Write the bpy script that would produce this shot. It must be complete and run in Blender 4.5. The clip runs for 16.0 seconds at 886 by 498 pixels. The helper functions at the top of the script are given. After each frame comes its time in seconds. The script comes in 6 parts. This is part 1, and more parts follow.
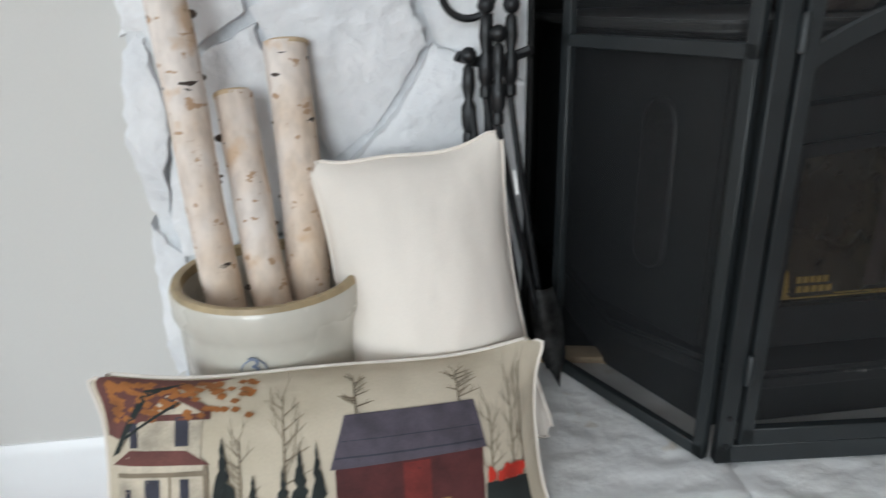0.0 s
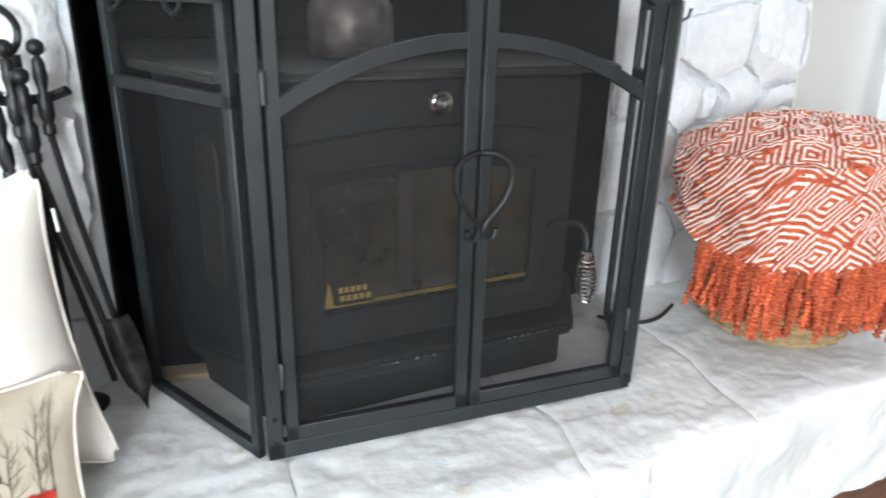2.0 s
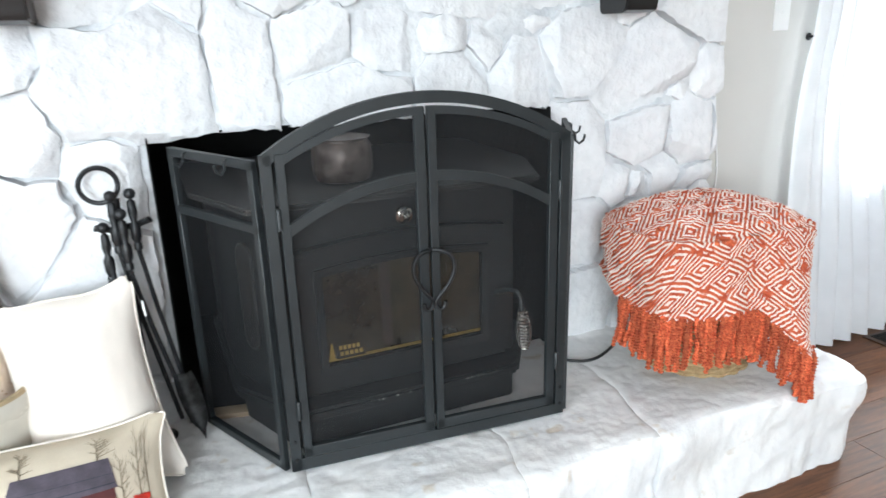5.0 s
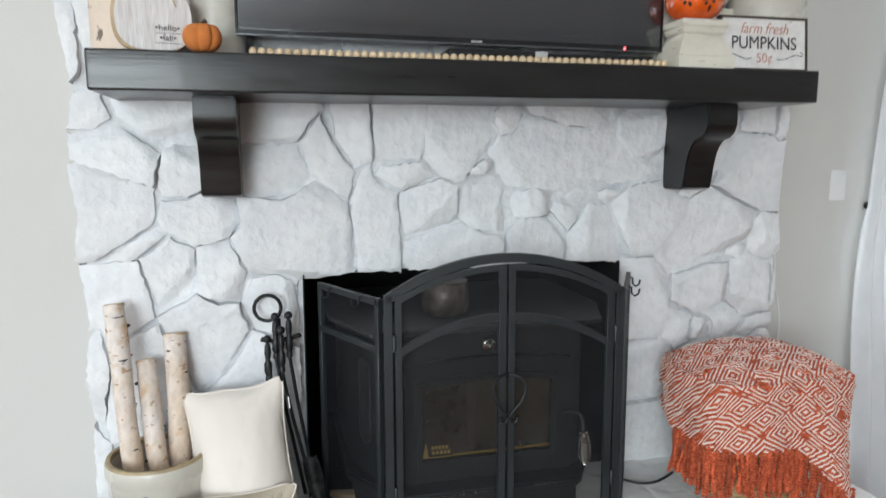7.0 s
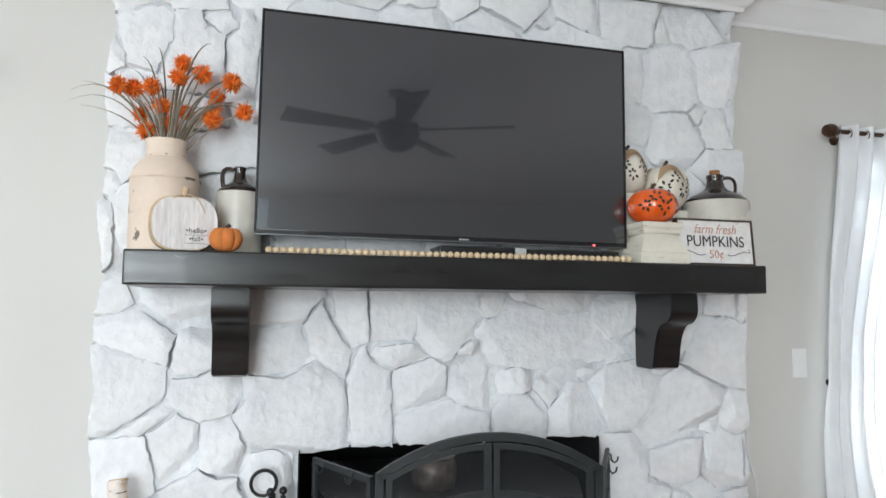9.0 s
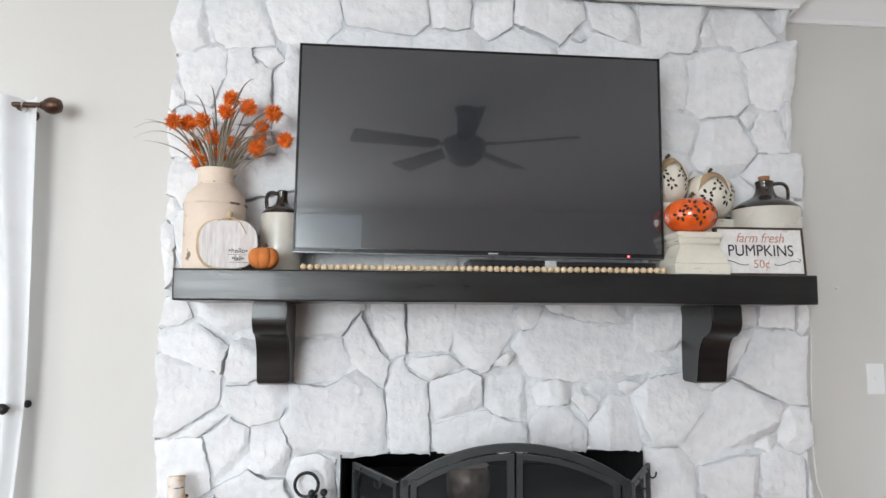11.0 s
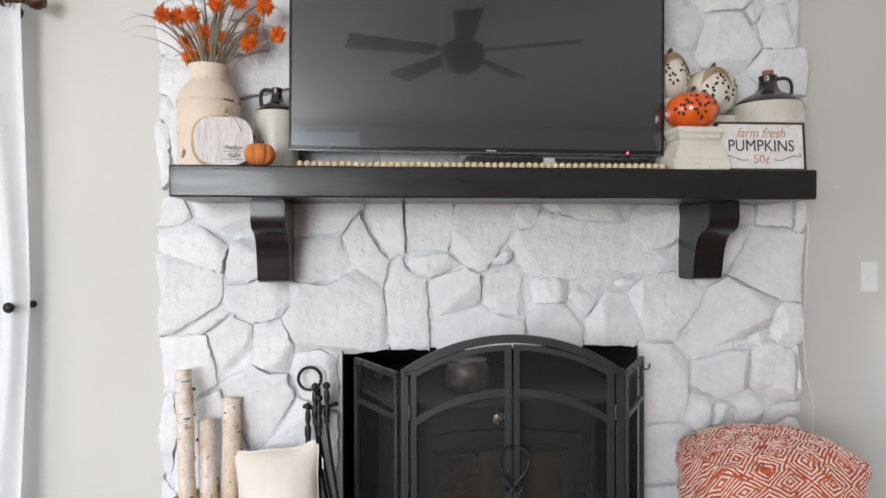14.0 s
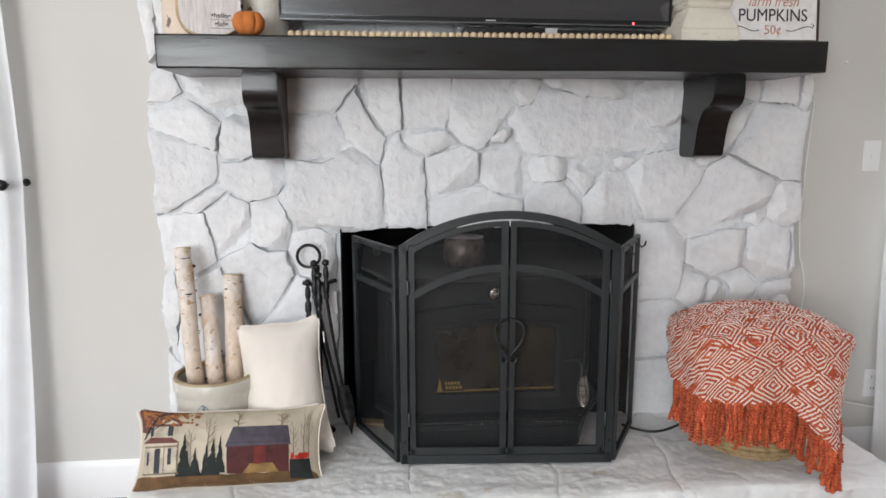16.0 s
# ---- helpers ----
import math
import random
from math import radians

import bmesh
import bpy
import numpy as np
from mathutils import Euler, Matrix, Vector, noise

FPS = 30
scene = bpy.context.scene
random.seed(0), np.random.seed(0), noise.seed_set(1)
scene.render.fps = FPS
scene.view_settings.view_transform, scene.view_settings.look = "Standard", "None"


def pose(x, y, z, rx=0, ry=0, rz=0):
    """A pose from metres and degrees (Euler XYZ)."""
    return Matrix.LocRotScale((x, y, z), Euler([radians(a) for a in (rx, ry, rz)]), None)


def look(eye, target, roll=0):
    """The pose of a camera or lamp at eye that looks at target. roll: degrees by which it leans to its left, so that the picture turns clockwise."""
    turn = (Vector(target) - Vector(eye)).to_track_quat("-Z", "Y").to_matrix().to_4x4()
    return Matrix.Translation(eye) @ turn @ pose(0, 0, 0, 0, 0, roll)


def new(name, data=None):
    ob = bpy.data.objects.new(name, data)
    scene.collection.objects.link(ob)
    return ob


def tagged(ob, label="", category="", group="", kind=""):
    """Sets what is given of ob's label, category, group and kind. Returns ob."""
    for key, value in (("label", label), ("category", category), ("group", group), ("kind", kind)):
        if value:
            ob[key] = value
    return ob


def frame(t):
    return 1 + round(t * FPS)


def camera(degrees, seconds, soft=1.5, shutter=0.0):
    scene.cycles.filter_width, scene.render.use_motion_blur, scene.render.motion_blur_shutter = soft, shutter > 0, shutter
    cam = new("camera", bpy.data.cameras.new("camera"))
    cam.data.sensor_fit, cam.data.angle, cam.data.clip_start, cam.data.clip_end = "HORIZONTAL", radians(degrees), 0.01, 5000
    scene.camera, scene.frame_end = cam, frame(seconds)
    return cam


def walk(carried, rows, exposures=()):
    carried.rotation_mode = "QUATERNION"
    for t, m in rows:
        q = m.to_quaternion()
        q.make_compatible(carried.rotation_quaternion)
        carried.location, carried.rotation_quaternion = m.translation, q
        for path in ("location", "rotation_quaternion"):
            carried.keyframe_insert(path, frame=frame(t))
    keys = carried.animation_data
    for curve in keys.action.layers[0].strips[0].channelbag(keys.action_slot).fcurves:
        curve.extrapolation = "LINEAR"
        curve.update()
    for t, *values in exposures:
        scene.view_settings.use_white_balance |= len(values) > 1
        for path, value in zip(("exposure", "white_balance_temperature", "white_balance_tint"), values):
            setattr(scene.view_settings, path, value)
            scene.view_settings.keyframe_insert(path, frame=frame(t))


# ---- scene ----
from mathutils.geometry import delaunay_2d_cdt
cam = camera(66.5, 16.0, shutter=0.4)
PATH = [
    (0, (0.0, 0.050, 0.905), (0.234, 1.904, 0.195), -1.25),
    (0.5, (0.058, 0.024, 0.925), (0.520, 1.842, 0.236), -0.2),
    (1, (0.142, -0.018, 0.949), (0.746, 1.746, 0.226), 0.35),
    (1.5, (0.236, -0.081, 0.961), (0.945, 1.644, 0.24), 1.0),
    (1.7, (0.267, -0.096, 0.967), (1.029, 1.61, 0.253), 1.2),
    (2, (0.321, -0.127, 0.975), (1.141, 1.553, 0.267), 1.6),
    (2.5, (0.389, -0.169, 0.98), (1.311, 1.467, 0.291), 1.9),
    (3, (0.402, -0.211, 1.007), (1.375, 1.402, 0.335), 1.9),
    (3.2, (0.397, -0.237, 1.019), (1.367, 1.382, 0.36), 1.5),
    (5.3, (0.272, -0.605, 1.203), (0.932, 1.192, 0.625), -2.2),
    (5.5, (0.268, -0.653, 1.201), (0.859, 1.177, 0.651), -2.5),
    (6, (0.257, -0.76, 1.264), (0.727, 1.118, 0.76), -2.0),
    (6.5, (0.236, -0.856, 1.309), (0.67, 1.054, 0.906), -1.1),
    (7, (0.203, -0.945, 1.345), (0.68, 0.978, 1.073), -0.2),
    (7.5, (0.164, -1.023, 1.374), (0.672, 0.905, 1.22), 0.2),
    (8, (0.156, -1.084, 1.404), (0.672, 0.848, 1.387), 0.3),
    (8.5, (0.143, -1.111, 1.427), (0.664, 0.817, 1.522), 0.5),
    (9, (0.153, -1.135, 1.441), (0.662, 0.791, 1.618), 0.4),
    (9.5, (0.212, -1.17, 1.447), (0.696, 0.758, 1.665), -0.2),
    (10, (0.305, -1.22, 1.454), (0.665, 0.735, 1.672), 0.1),
    (10.2, (0.367, -1.251, 1.471), (0.643, 0.72, 1.67), 0.3),
    (12.3, (0.418, -1.254, 1.409), (0.566, 0.729, 1.625), 0.3),
    (12.5, (0.416, -1.254, 1.413), (0.573, 0.732, 1.596), 0.3),
    (13, (0.415, -1.251, 1.397), (0.589, 0.739, 1.51), 0.1),
    (13.5, (0.413, -1.249, 1.382), (0.592, 0.743, 1.422), -0.1),
    (14, (0.413, -1.248, 1.361), (0.593, 0.744, 1.345), -0.1),
    (14.5, (0.413, -1.245, 1.346), (0.594, 0.746, 1.263), -0.1),
    (15, (0.412, -1.243, 1.329), (0.602, 0.741, 1.164), -0.2),
    (15.5, (0.409, -1.239, 1.303), (0.599, 0.736, 1.053), -0.2),
    (16, (0.413, -1.237, 1.311), (0.598, 0.727, 0.979), -0.1),
]
walk(cam, [(t, look(eye, target, roll)) for t, eye, target, roll in PATH],
     [(0, -0.50, 6200, 6), (0.8, -0.15, 6150, 6), (1.5, 0.40, 6100, 5), (2.2, 0.62, 6100, 5), (3.0, 0.62, 6050, 4), (5.5, 0.32, 6100, 5), (6.5, -0.12, 6150, 5), (7.0, -0.22, 6200, 5), (9.0, -0.11, 6200, 5), (10.0, -0.04, 6250, 6), (12.5, -0.05, 6400, 10), (14, -0.14, 6450, 10), (16, -0.28, 6500, 10)])

# ---- light ----
world = bpy.data.worlds.new("sky")
scene.world = world
world.use_nodes = True
wt = world.node_tree
sky = wt.nodes.new("ShaderNodeTexSky")
sky.sky_type, sky.sun_disc = "NISHITA", False
sky.sun_elevation, sky.sun_rotation = radians(40), radians(200)
wt.nodes["Background"].inputs["Strength"].default_value = 0.14
wt.links.new(sky.outputs[0], wt.nodes["Background"].inputs[0])


def area_lamp(name, x, y, z, w, h, aim, watts, colour):
    data = bpy.data.lights.new(name, "AREA")
    data.shape, data.size, data.size_y, data.energy, data.color = "RECTANGLE", w, h, watts, colour
    ob = new(name, data)
    ob.matrix_world = look((x, y, z), aim)
    return ob


DAY = (0.93, 0.97, 1.0)
area_lamp("window_daylight_back", -1.62, -4.25, 1.60, 1.9, 1.9, (-1.2, 0, 0.30), 205, DAY)
# Fill light added from the west; no window is known on that side.
area_lamp("side_fill_light", -2.95, -1.5, 1.55, 1.9, 1.9, (0, -1.2, 0.50), 42, DAY)
area_lamp("window_daylight_left", -1.5, 1.27, 1.15, 1.0, 1.8, (-1.5, 0, 1.1), 26, DAY)
area_lamp("window_daylight_right", 3.1, 1.27, 1.15, 1.0, 1.8, (3.1, 0, 1.6), 75, DAY)
sun = new("sun", bpy.data.lights.new("sun", "SUN"))
sun.data.energy, sun.data.angle, sun.data.color = 0.8, radians(10), (1, 0.96, 0.9)
sun.matrix_world = look((-6, -12, 10), (0, 0, 0))

# ---- materials ----


def material(name, colour, rough=0.6, metal=0.0, vary=0.12, scale=8.0, bump=0.0, bump_scale=60.0, tint=None, fine=None, spec=0.5, coat=0.0, random_amount=0.0, stretch=(1, 1, 1), coords="Object"):
    """Principled surface with noise at two scales in colour, roughness and relief."""
    m = bpy.data.materials.new(name)
    m.use_nodes = True
    n, l = m.node_tree.nodes, m.node_tree.links
    b = n["Principled BSDF"]
    b.inputs["Metallic"].default_value, b.inputs["Specular IOR Level"].default_value = metal, spec
    b.inputs["Coat Weight"].default_value = coat
    tc, mp = n.new("ShaderNodeTexCoord"), n.new("ShaderNodeMapping")
    mp.inputs["Scale"].default_value = stretch
    l.new(tc.outputs[coords], mp.inputs[0])
    big, small = n.new("ShaderNodeTexNoise"), n.new("ShaderNodeTexNoise")
    for t, s, d in ((big, scale, 4), (small, bump_scale, 6)):
        t.inputs["Scale"].default_value, t.inputs["Detail"].default_value = s, d
        l.new(mp.outputs[0], t.inputs["Vector"])
    ramp = n.new("ShaderNodeValToRGB")
    dark = tint or tuple(c * (1 - 2.2 * vary) for c in colour)
    ramp.color_ramp.elements[0].position, ramp.color_ramp.elements[0].color = 0.3, (*dark, 1)
    ramp.color_ramp.elements[1].position, ramp.color_ramp.elements[1].color = 0.62, (*colour, 1)
    l.new(big.outputs[0], ramp.inputs[0])
    mix = n.new("ShaderNodeMix")
    mix.data_type, mix.blend_type = "RGBA", "MULTIPLY"
    mix.inputs[0].default_value = vary if fine is None else fine
    ramp2 = n.new("ShaderNodeValToRGB")
    ramp2.color_ramp.elements[0].position, ramp2.color_ramp.elements[0].color = 0.35, (0.35, 0.35, 0.35, 1)
    ramp2.color_ramp.elements[1].position = 0.6
    l.new(small.outputs[0], ramp2.inputs[0])
    l.new(ramp.outputs[0], mix.inputs[6])
    l.new(ramp2.outputs[0], mix.inputs[7])
    out = mix.outputs[2]
    if random_amount:
        info, mr, hsv = n.new("ShaderNodeObjectInfo"), n.new("ShaderNodeMapRange"), n.new("ShaderNodeHueSaturation")
        mr.inputs["To Min"].default_value, mr.inputs["To Max"].default_value = 1 - random_amount, 1 + random_amount
        l.new(info.outputs["Random"], mr.inputs[0])
        l.new(mr.outputs[0], hsv.inputs["Value"])
        l.new(out, hsv.inputs["Color"])
        out = hsv.outputs[0]
    l.new(out, b.inputs["Base Color"])
    rr = n.new("ShaderNodeMapRange")
    rr.inputs["To Min"].default_value, rr.inputs["To Max"].default_value = max(0.02, rough - 0.08), min(1, rough + 0.08)
    l.new(big.outputs[0], rr.inputs[0])
    l.new(rr.outputs[0], b.inputs["Roughness"])
    if bump:
        bp = n.new("ShaderNodeBump")
        bp.inputs["Strength"].default_value, bp.inputs["Distance"].default_value = min(1, bump * 100), bump if bump > 0.01 else 0.01
        l.new(small.outputs[0], bp.inputs["Height"])
        l.new(bp.outputs[0], b.inputs["Normal"])
    return m


def mix_in(m, factor_socket, colour):
    """Lay a second colour over a material's base colour where the factor is high."""
    n, l = m.node_tree.nodes, m.node_tree.links
    b = n["Principled BSDF"]
    src = b.inputs["Base Color"].links[0].from_socket
    mx = n.new("ShaderNodeMix")
    mx.data_type = "RGBA"
    mx.inputs[7].default_value = (*colour, 1)
    l.new(factor_socket, mx.inputs[0])
    l.new(src, mx.inputs[6])
    l.new(mx.outputs[2], b.inputs["Base Color"])


def spots(m, scale, low, high, colour, stretch=(1, 1, 1), coords="Object"):
    """Scattered marks with a shape of their own: chips, bark scars, specks."""
    n, l = m.node_tree.nodes, m.node_tree.links
    tc, mp, t, mr = (n.new("ShaderNode" + k) for k in ("TexCoord", "Mapping", "TexNoise", "MapRange"))
    mp.inputs["Scale"].default_value = stretch
    t.inputs["Scale"].default_value, t.inputs["Detail"].default_value = scale, 3
    l.new(tc.outputs[coords], mp.inputs[0])
    l.new(mp.outputs[0], t.inputs["Vector"])
    mr.inputs["From Min"].default_value, mr.inputs["From Max"].default_value = low, high
    l.new(t.outputs[0], mr.inputs[0])
    mix_in(m, mr.outputs[0], colour)
    return m


STONE = material("white_painted_stone", (0.80, 0.80, 0.81), 0.62, vary=0.06, scale=5, bump=0.009, bump_scale=32, tint=(0.70, 0.712, 0.738), fine=0.10, random_amount=0.03)
# White, dirty-washed mortar paint, greyed further to put joint shade into its colour.
MORTAR = material("mortar_greyed_for_joints", (0.77, 0.78, 0.79), 0.7, vary=0.08, scale=9, bump=0.008, bump_scale=40, tint=(0.57, 0.59, 0.62), fine=0.18)
HEARTH = spots(material("white_painted_hearth_stone", (0.88, 0.875, 0.86), 0.5, vary=0.06, scale=4, bump=0.0035, bump_scale=30, tint=(0.81, 0.82, 0.83), fine=0.08), 13, 0.64, 0.72, (0.68, 0.62, 0.54))
WALLP = material("greige_wall_paint", (0.62, 0.605, 0.575), 0.75, vary=0.015, scale=1.5, bump=0.0006, bump_scale=220)
CEIL = material("ceiling_paint", (0.87, 0.87, 0.87), 0.85, vary=0.01, scale=2, bump=0.0006, bump_scale=150)
TRIMP = material("white_trim_paint", (0.83, 0.83, 0.83), 0.35, vary=0.01, scale=4)
FLOORW = material("floor_wood", (0.19, 0.083, 0.041), 0.5, vary=0.2, scale=6, bump=0.001, bump_scale=30, tint=(0.095, 0.043, 0.024), fine=0.3, random_amount=0.28, stretch=(1, 12, 1), spec=0.2)
ESPRESSO = spots(material("espresso_stained_wood", (0.0115, 0.0118, 0.0125), 0.31, vary=0.25, scale=5, bump=0.0006, bump_scale=16, tint=(0.007, 0.0065, 0.0065), fine=0.4, stretch=(1, 7, 9), spec=0.5, coat=0.1), 26, 0.66, 0.72, (0.005, 0.004, 0.004), stretch=(1, 6, 8))
IRON = material("black_powder_coated_iron", (0.017, 0.021, 0.023), 0.45, vary=0.1, scale=20, bump=0.0003, bump_scale=400)
WROUGHT = material("wrought_iron", (0.018, 0.019, 0.021), 0.4, vary=0.2, scale=30, bump=0.001, bump_scale=120, metal=0.3)
STOVE = spots(material("stove_black_paint", (0.013, 0.015, 0.016), 0.5, vary=0.15, scale=6, bump=0.0004, bump_scale=300), 30, 0.75, 0.8, (0.09, 0.09, 0.09))
SOOT = material("sooty_firebox", (0.006, 0.006, 0.006), 0.9, vary=0.2, scale=8, bump=0.004, bump_scale=30)
GOLD = material("gold_print", (0.60, 0.42, 0.12), 0.35, metal=0.7, vary=0.05, scale=40)
CHROME = material("polished_steel", (0.75, 0.72, 0.68), 0.14, metal=1.0, vary=0.04, scale=40)
CHIPMETAL = material("bare_worn_metal", (0.42, 0.40, 0.37), 0.5, metal=0.4, vary=0.2, scale=40)
TVBLACK = material("gloss_black_plastic", (0.010, 0.010, 0.012), 0.25, vary=0.05, scale=20)
CREAM = material("cream_canvas", (0.80, 0.735, 0.665), 0.9, vary=0.03, scale=6, bump=0.0006, bump_scale=500, fine=0.05)
PRINTBASE = material("tan_printed_canvas", (0.60, 0.525, 0.41), 0.85, vary=0.10, scale=7, bump=0.0006, bump_scale=450, tint=(0.47, 0.405, 0.30), fine=0.1)
CROCK = material("salt_glazed_stoneware", (0.64, 0.61, 0.54), 0.28, vary=0.06, scale=6, fine=0.04, bump=0.0004, bump_scale=60, coat=0.3)
CROCKRIM = material("unglazed_tan_rim", (0.46, 0.35, 0.20), 0.5, vary=0.15, scale=20)
BROWNGLAZE = material("dark_brown_glaze", (0.030, 0.020, 0.015), 0.22, vary=0.3, scale=18, coat=0.4)
ORANGE = material("orange_ceramic", (0.86, 0.135, 0.012), 0.22, vary=0.08, scale=14, coat=0.6, tint=(0.68, 0.085, 0.008))
VELVET = material("orange_velvet", (0.62, 0.20, 0.045), 0.9, vary=0.12, scale=22, bump=0.0006, bump_scale=300)
WHITEGLAZE = material("ivory_ceramic", (0.75, 0.70, 0.60), 0.4, vary=0.06, scale=14)
# Dark colour for the shaded inside of the pumpkins' leaf openings.
CUTOUT_SHADE = material("cutout_shade", (0.03, 0.022, 0.016), 0.8, vary=0.1, scale=20)
KRAFT = material("tan_leaf", (0.44, 0.30, 0.17), 0.8, vary=0.15, scale=20)
BLUSH = spots(material("distressed_blush_paint", (0.74, 0.61, 0.50), 0.6, vary=0.05, scale=6, bump=0.001, bump_scale=60), 22, 0.66, 0.70, (0.18, 0.14, 0.11))
CHIPBAND = spots(material("chipped_blush_seam", (0.72, 0.58, 0.47), 0.6, vary=0.08, scale=12), 17, 0.56, 0.60, (0.13, 0.10, 0.08))
CHIPPED = spots(material("chipped_cream_paint", (0.74, 0.70, 0.60), 0.6, vary=0.05, scale=8, bump=0.001, bump_scale=70), 18, 0.66, 0.70, (0.45, 0.36, 0.25), stretch=(1, 1, 6))
WHITEWOOD = material("whitewashed_wood", (0.74, 0.71, 0.70), 0.75, vary=0.08, scale=7, bump=0.001, bump_scale=26, tint=(0.60, 0.55, 0.53), fine=0.25, stretch=(14, 1, 1))
RAWWOOD = material("raw_pale_wood", (0.58, 0.43, 0.27), 0.7, vary=0.12, scale=14, bump=0.0006, bump_scale=60)
BEAD = material("natural_wood_bead", (0.70, 0.53, 0.34), 0.55, vary=0.08, scale=60, random_amount=0.12)
BIRCH = material("birch_bark", (0.77, 0.69, 0.63), 0.75, vary=0.12, scale=11, bump=0.003, bump_scale=60, tint=(0.66, 0.50, 0.36), fine=0.22, stretch=(1, 1, 0.6))
spots(BIRCH, 19, 0.58, 0.70, (0.62, 0.45, 0.31), stretch=(1, 1, 1.1))
spots(BIRCH, 40, 0.63, 0.68, (0.45, 0.29, 0.18), stretch=(1, 1, 1.8))
spots(BIRCH, 27, 0.675, 0.695, (0.05, 0.035, 0.026), stretch=(0.6, 0.6, 2.4))
SIGNWHITE = material("white_sign_face", (0.80, 0.78, 0.76), 0.7, vary=0.05, scale=30, tint=(0.70, 0.67, 0.65))
SIGNFRAME = material("brown_sign_frame", (0.06, 0.035, 0.02), 0.6, vary=0.2, scale=20)
INK = material("charcoal_lettering", (0.035, 0.035, 0.04), 0.7, vary=0.2, scale=60)
PINKINK = material("dusty_rose_lettering", (0.62, 0.32, 0.25), 0.7, vary=0.2, scale=60)
BLUEINK = material("blue_grey_stamp", (0.22, 0.26, 0.36), 0.5, vary=0.2, scale=60)
PLASTICW = material("white_plastic", (0.82, 0.82, 0.81), 0.35, vary=0.01, scale=20)
BRONZE = material("oil_rubbed_bronze", (0.10, 0.055, 0.035), 0.35, metal=0.7, vary=0.2, scale=30)
RUST = material("rust_chenille", (0.78, 0.19, 0.075), 0.95, vary=0.2, scale=120, bump=0.006, bump_scale=260, tint=(0.40, 0.040, 0.014), fine=0.3, random_amount=0.34)
WICKER = material("wicker", (0.46, 0.33, 0.17), 0.75, vary=0.25, scale=40, bump=0.002, bump_scale=120, tint=(0.27, 0.17, 0.08))
STEM = material("dry_grass", (0.33, 0.29, 0.22), 0.8, vary=0.2, scale=30)
POM = material("orange_flower", (0.92, 0.22, 0.022), 0.8, vary=0.15, scale=40, random_amount=0.12)
RUBBER = material("black_cable", (0.015, 0.015, 0.016), 0.5, vary=0.05, scale=30)
FANM = material("dark_fan", (0.022, 0.018, 0.016), 0.4, vary=0.15, scale=20)
LED = bpy.data.materials.new("red_indicator")
LED.use_nodes = True
LED.node_tree.nodes["Principled BSDF"].inputs["Emission Color"].default_value = (1, 0.03, 0.04, 1)
LED.node_tree.nodes["Principled BSDF"].inputs["Emission Strength"].default_value = 10


def see_through(name, colour, share, rough=0.8, translucent=0.0):
    """A sheer or open weave: part clear, part cloth or wire."""
    m = bpy.data.materials.new(name)
    m.use_nodes = True
    n, l = m.node_tree.nodes, m.node_tree.links
    b = n["Principled BSDF"]
    b.inputs["Base Color"].default_value, b.inputs["Roughness"].default_value = (*colour, 1), rough
    body = b.outputs[0]
    if translucent:
        tr, mx = n.new("ShaderNodeBsdfTranslucent"), n.new("ShaderNodeMixShader")
        tr.inputs[0].default_value, mx.inputs[0].default_value = (*colour, 1), translucent
        l.new(b.outputs[0], mx.inputs[1])
        l.new(tr.outputs[0], mx.inputs[2])
        body = mx.outputs[0]
    clear, mx2 = n.new("ShaderNodeBsdfTransparent"), n.new("ShaderNodeMixShader")
    tc, nz, mr = n.new("ShaderNodeTexCoord"), n.new("ShaderNodeTexNoise"), n.new("ShaderNodeMapRange")
    nz.inputs["Scale"].default_value = 9
    mr.inputs["To Min"].default_value, mr.inputs["To Max"].default_value = share - 0.08, share + 0.08
    l.new(tc.outputs["Object"], nz.inputs["Vector"])
    l.new(nz.outputs[0], mr.inputs[0])
    l.new(mr.outputs[0], mx2.inputs[0])
    l.new(body, mx2.inputs[1])
    l.new(clear.outputs[0], mx2.inputs[2])
    l.new(mx2.outputs[0], n["Material Output"].inputs["Surface"])
    return m


MESHWIRE = see_through("woven_wire_mesh", (0.018, 0.0195, 0.0215), 0.66, 0.6)
SHEER = see_through("sheer_white_cloth", (0.86, 0.87, 0.89), 0.02, 0.9, 0.30)
SLATS = see_through("white_blind_slat", (0.90, 0.91, 0.92), -0.1, 0.6, 0.55)


def glass(name, tint, rough=0.02):
    m = bpy.data.materials.new(name)
    m.use_nodes = True
    b = m.node_tree.nodes["Principled BSDF"]
    b.inputs["Base Color"].default_value, b.inputs["Roughness"].default_value = (*tint, 1), rough
    b.inputs["Transmission Weight"].default_value, b.inputs["IOR"].default_value = 1.0, 1.45
    return m


PANE = glass("window_glass", (0.95, 0.97, 0.97))
# Stove interior and reflections in the glass are put into its brown colour.
STOVEGLASS = material("smoked_glass_brown_reflection", (0.055, 0.044, 0.027), 0.12, vary=0.5, scale=5, tint=(0.010, 0.008, 0.006), spec=0.6)
SCREEN = material("tv_screen", (0.010, 0.0125, 0.019), 0.21, vary=0.01, scale=3, spec=1.0, coat=1.0)
SCREEN.node_tree.nodes["Principled BSDF"].inputs["Coat IOR"].default_value = 1.66


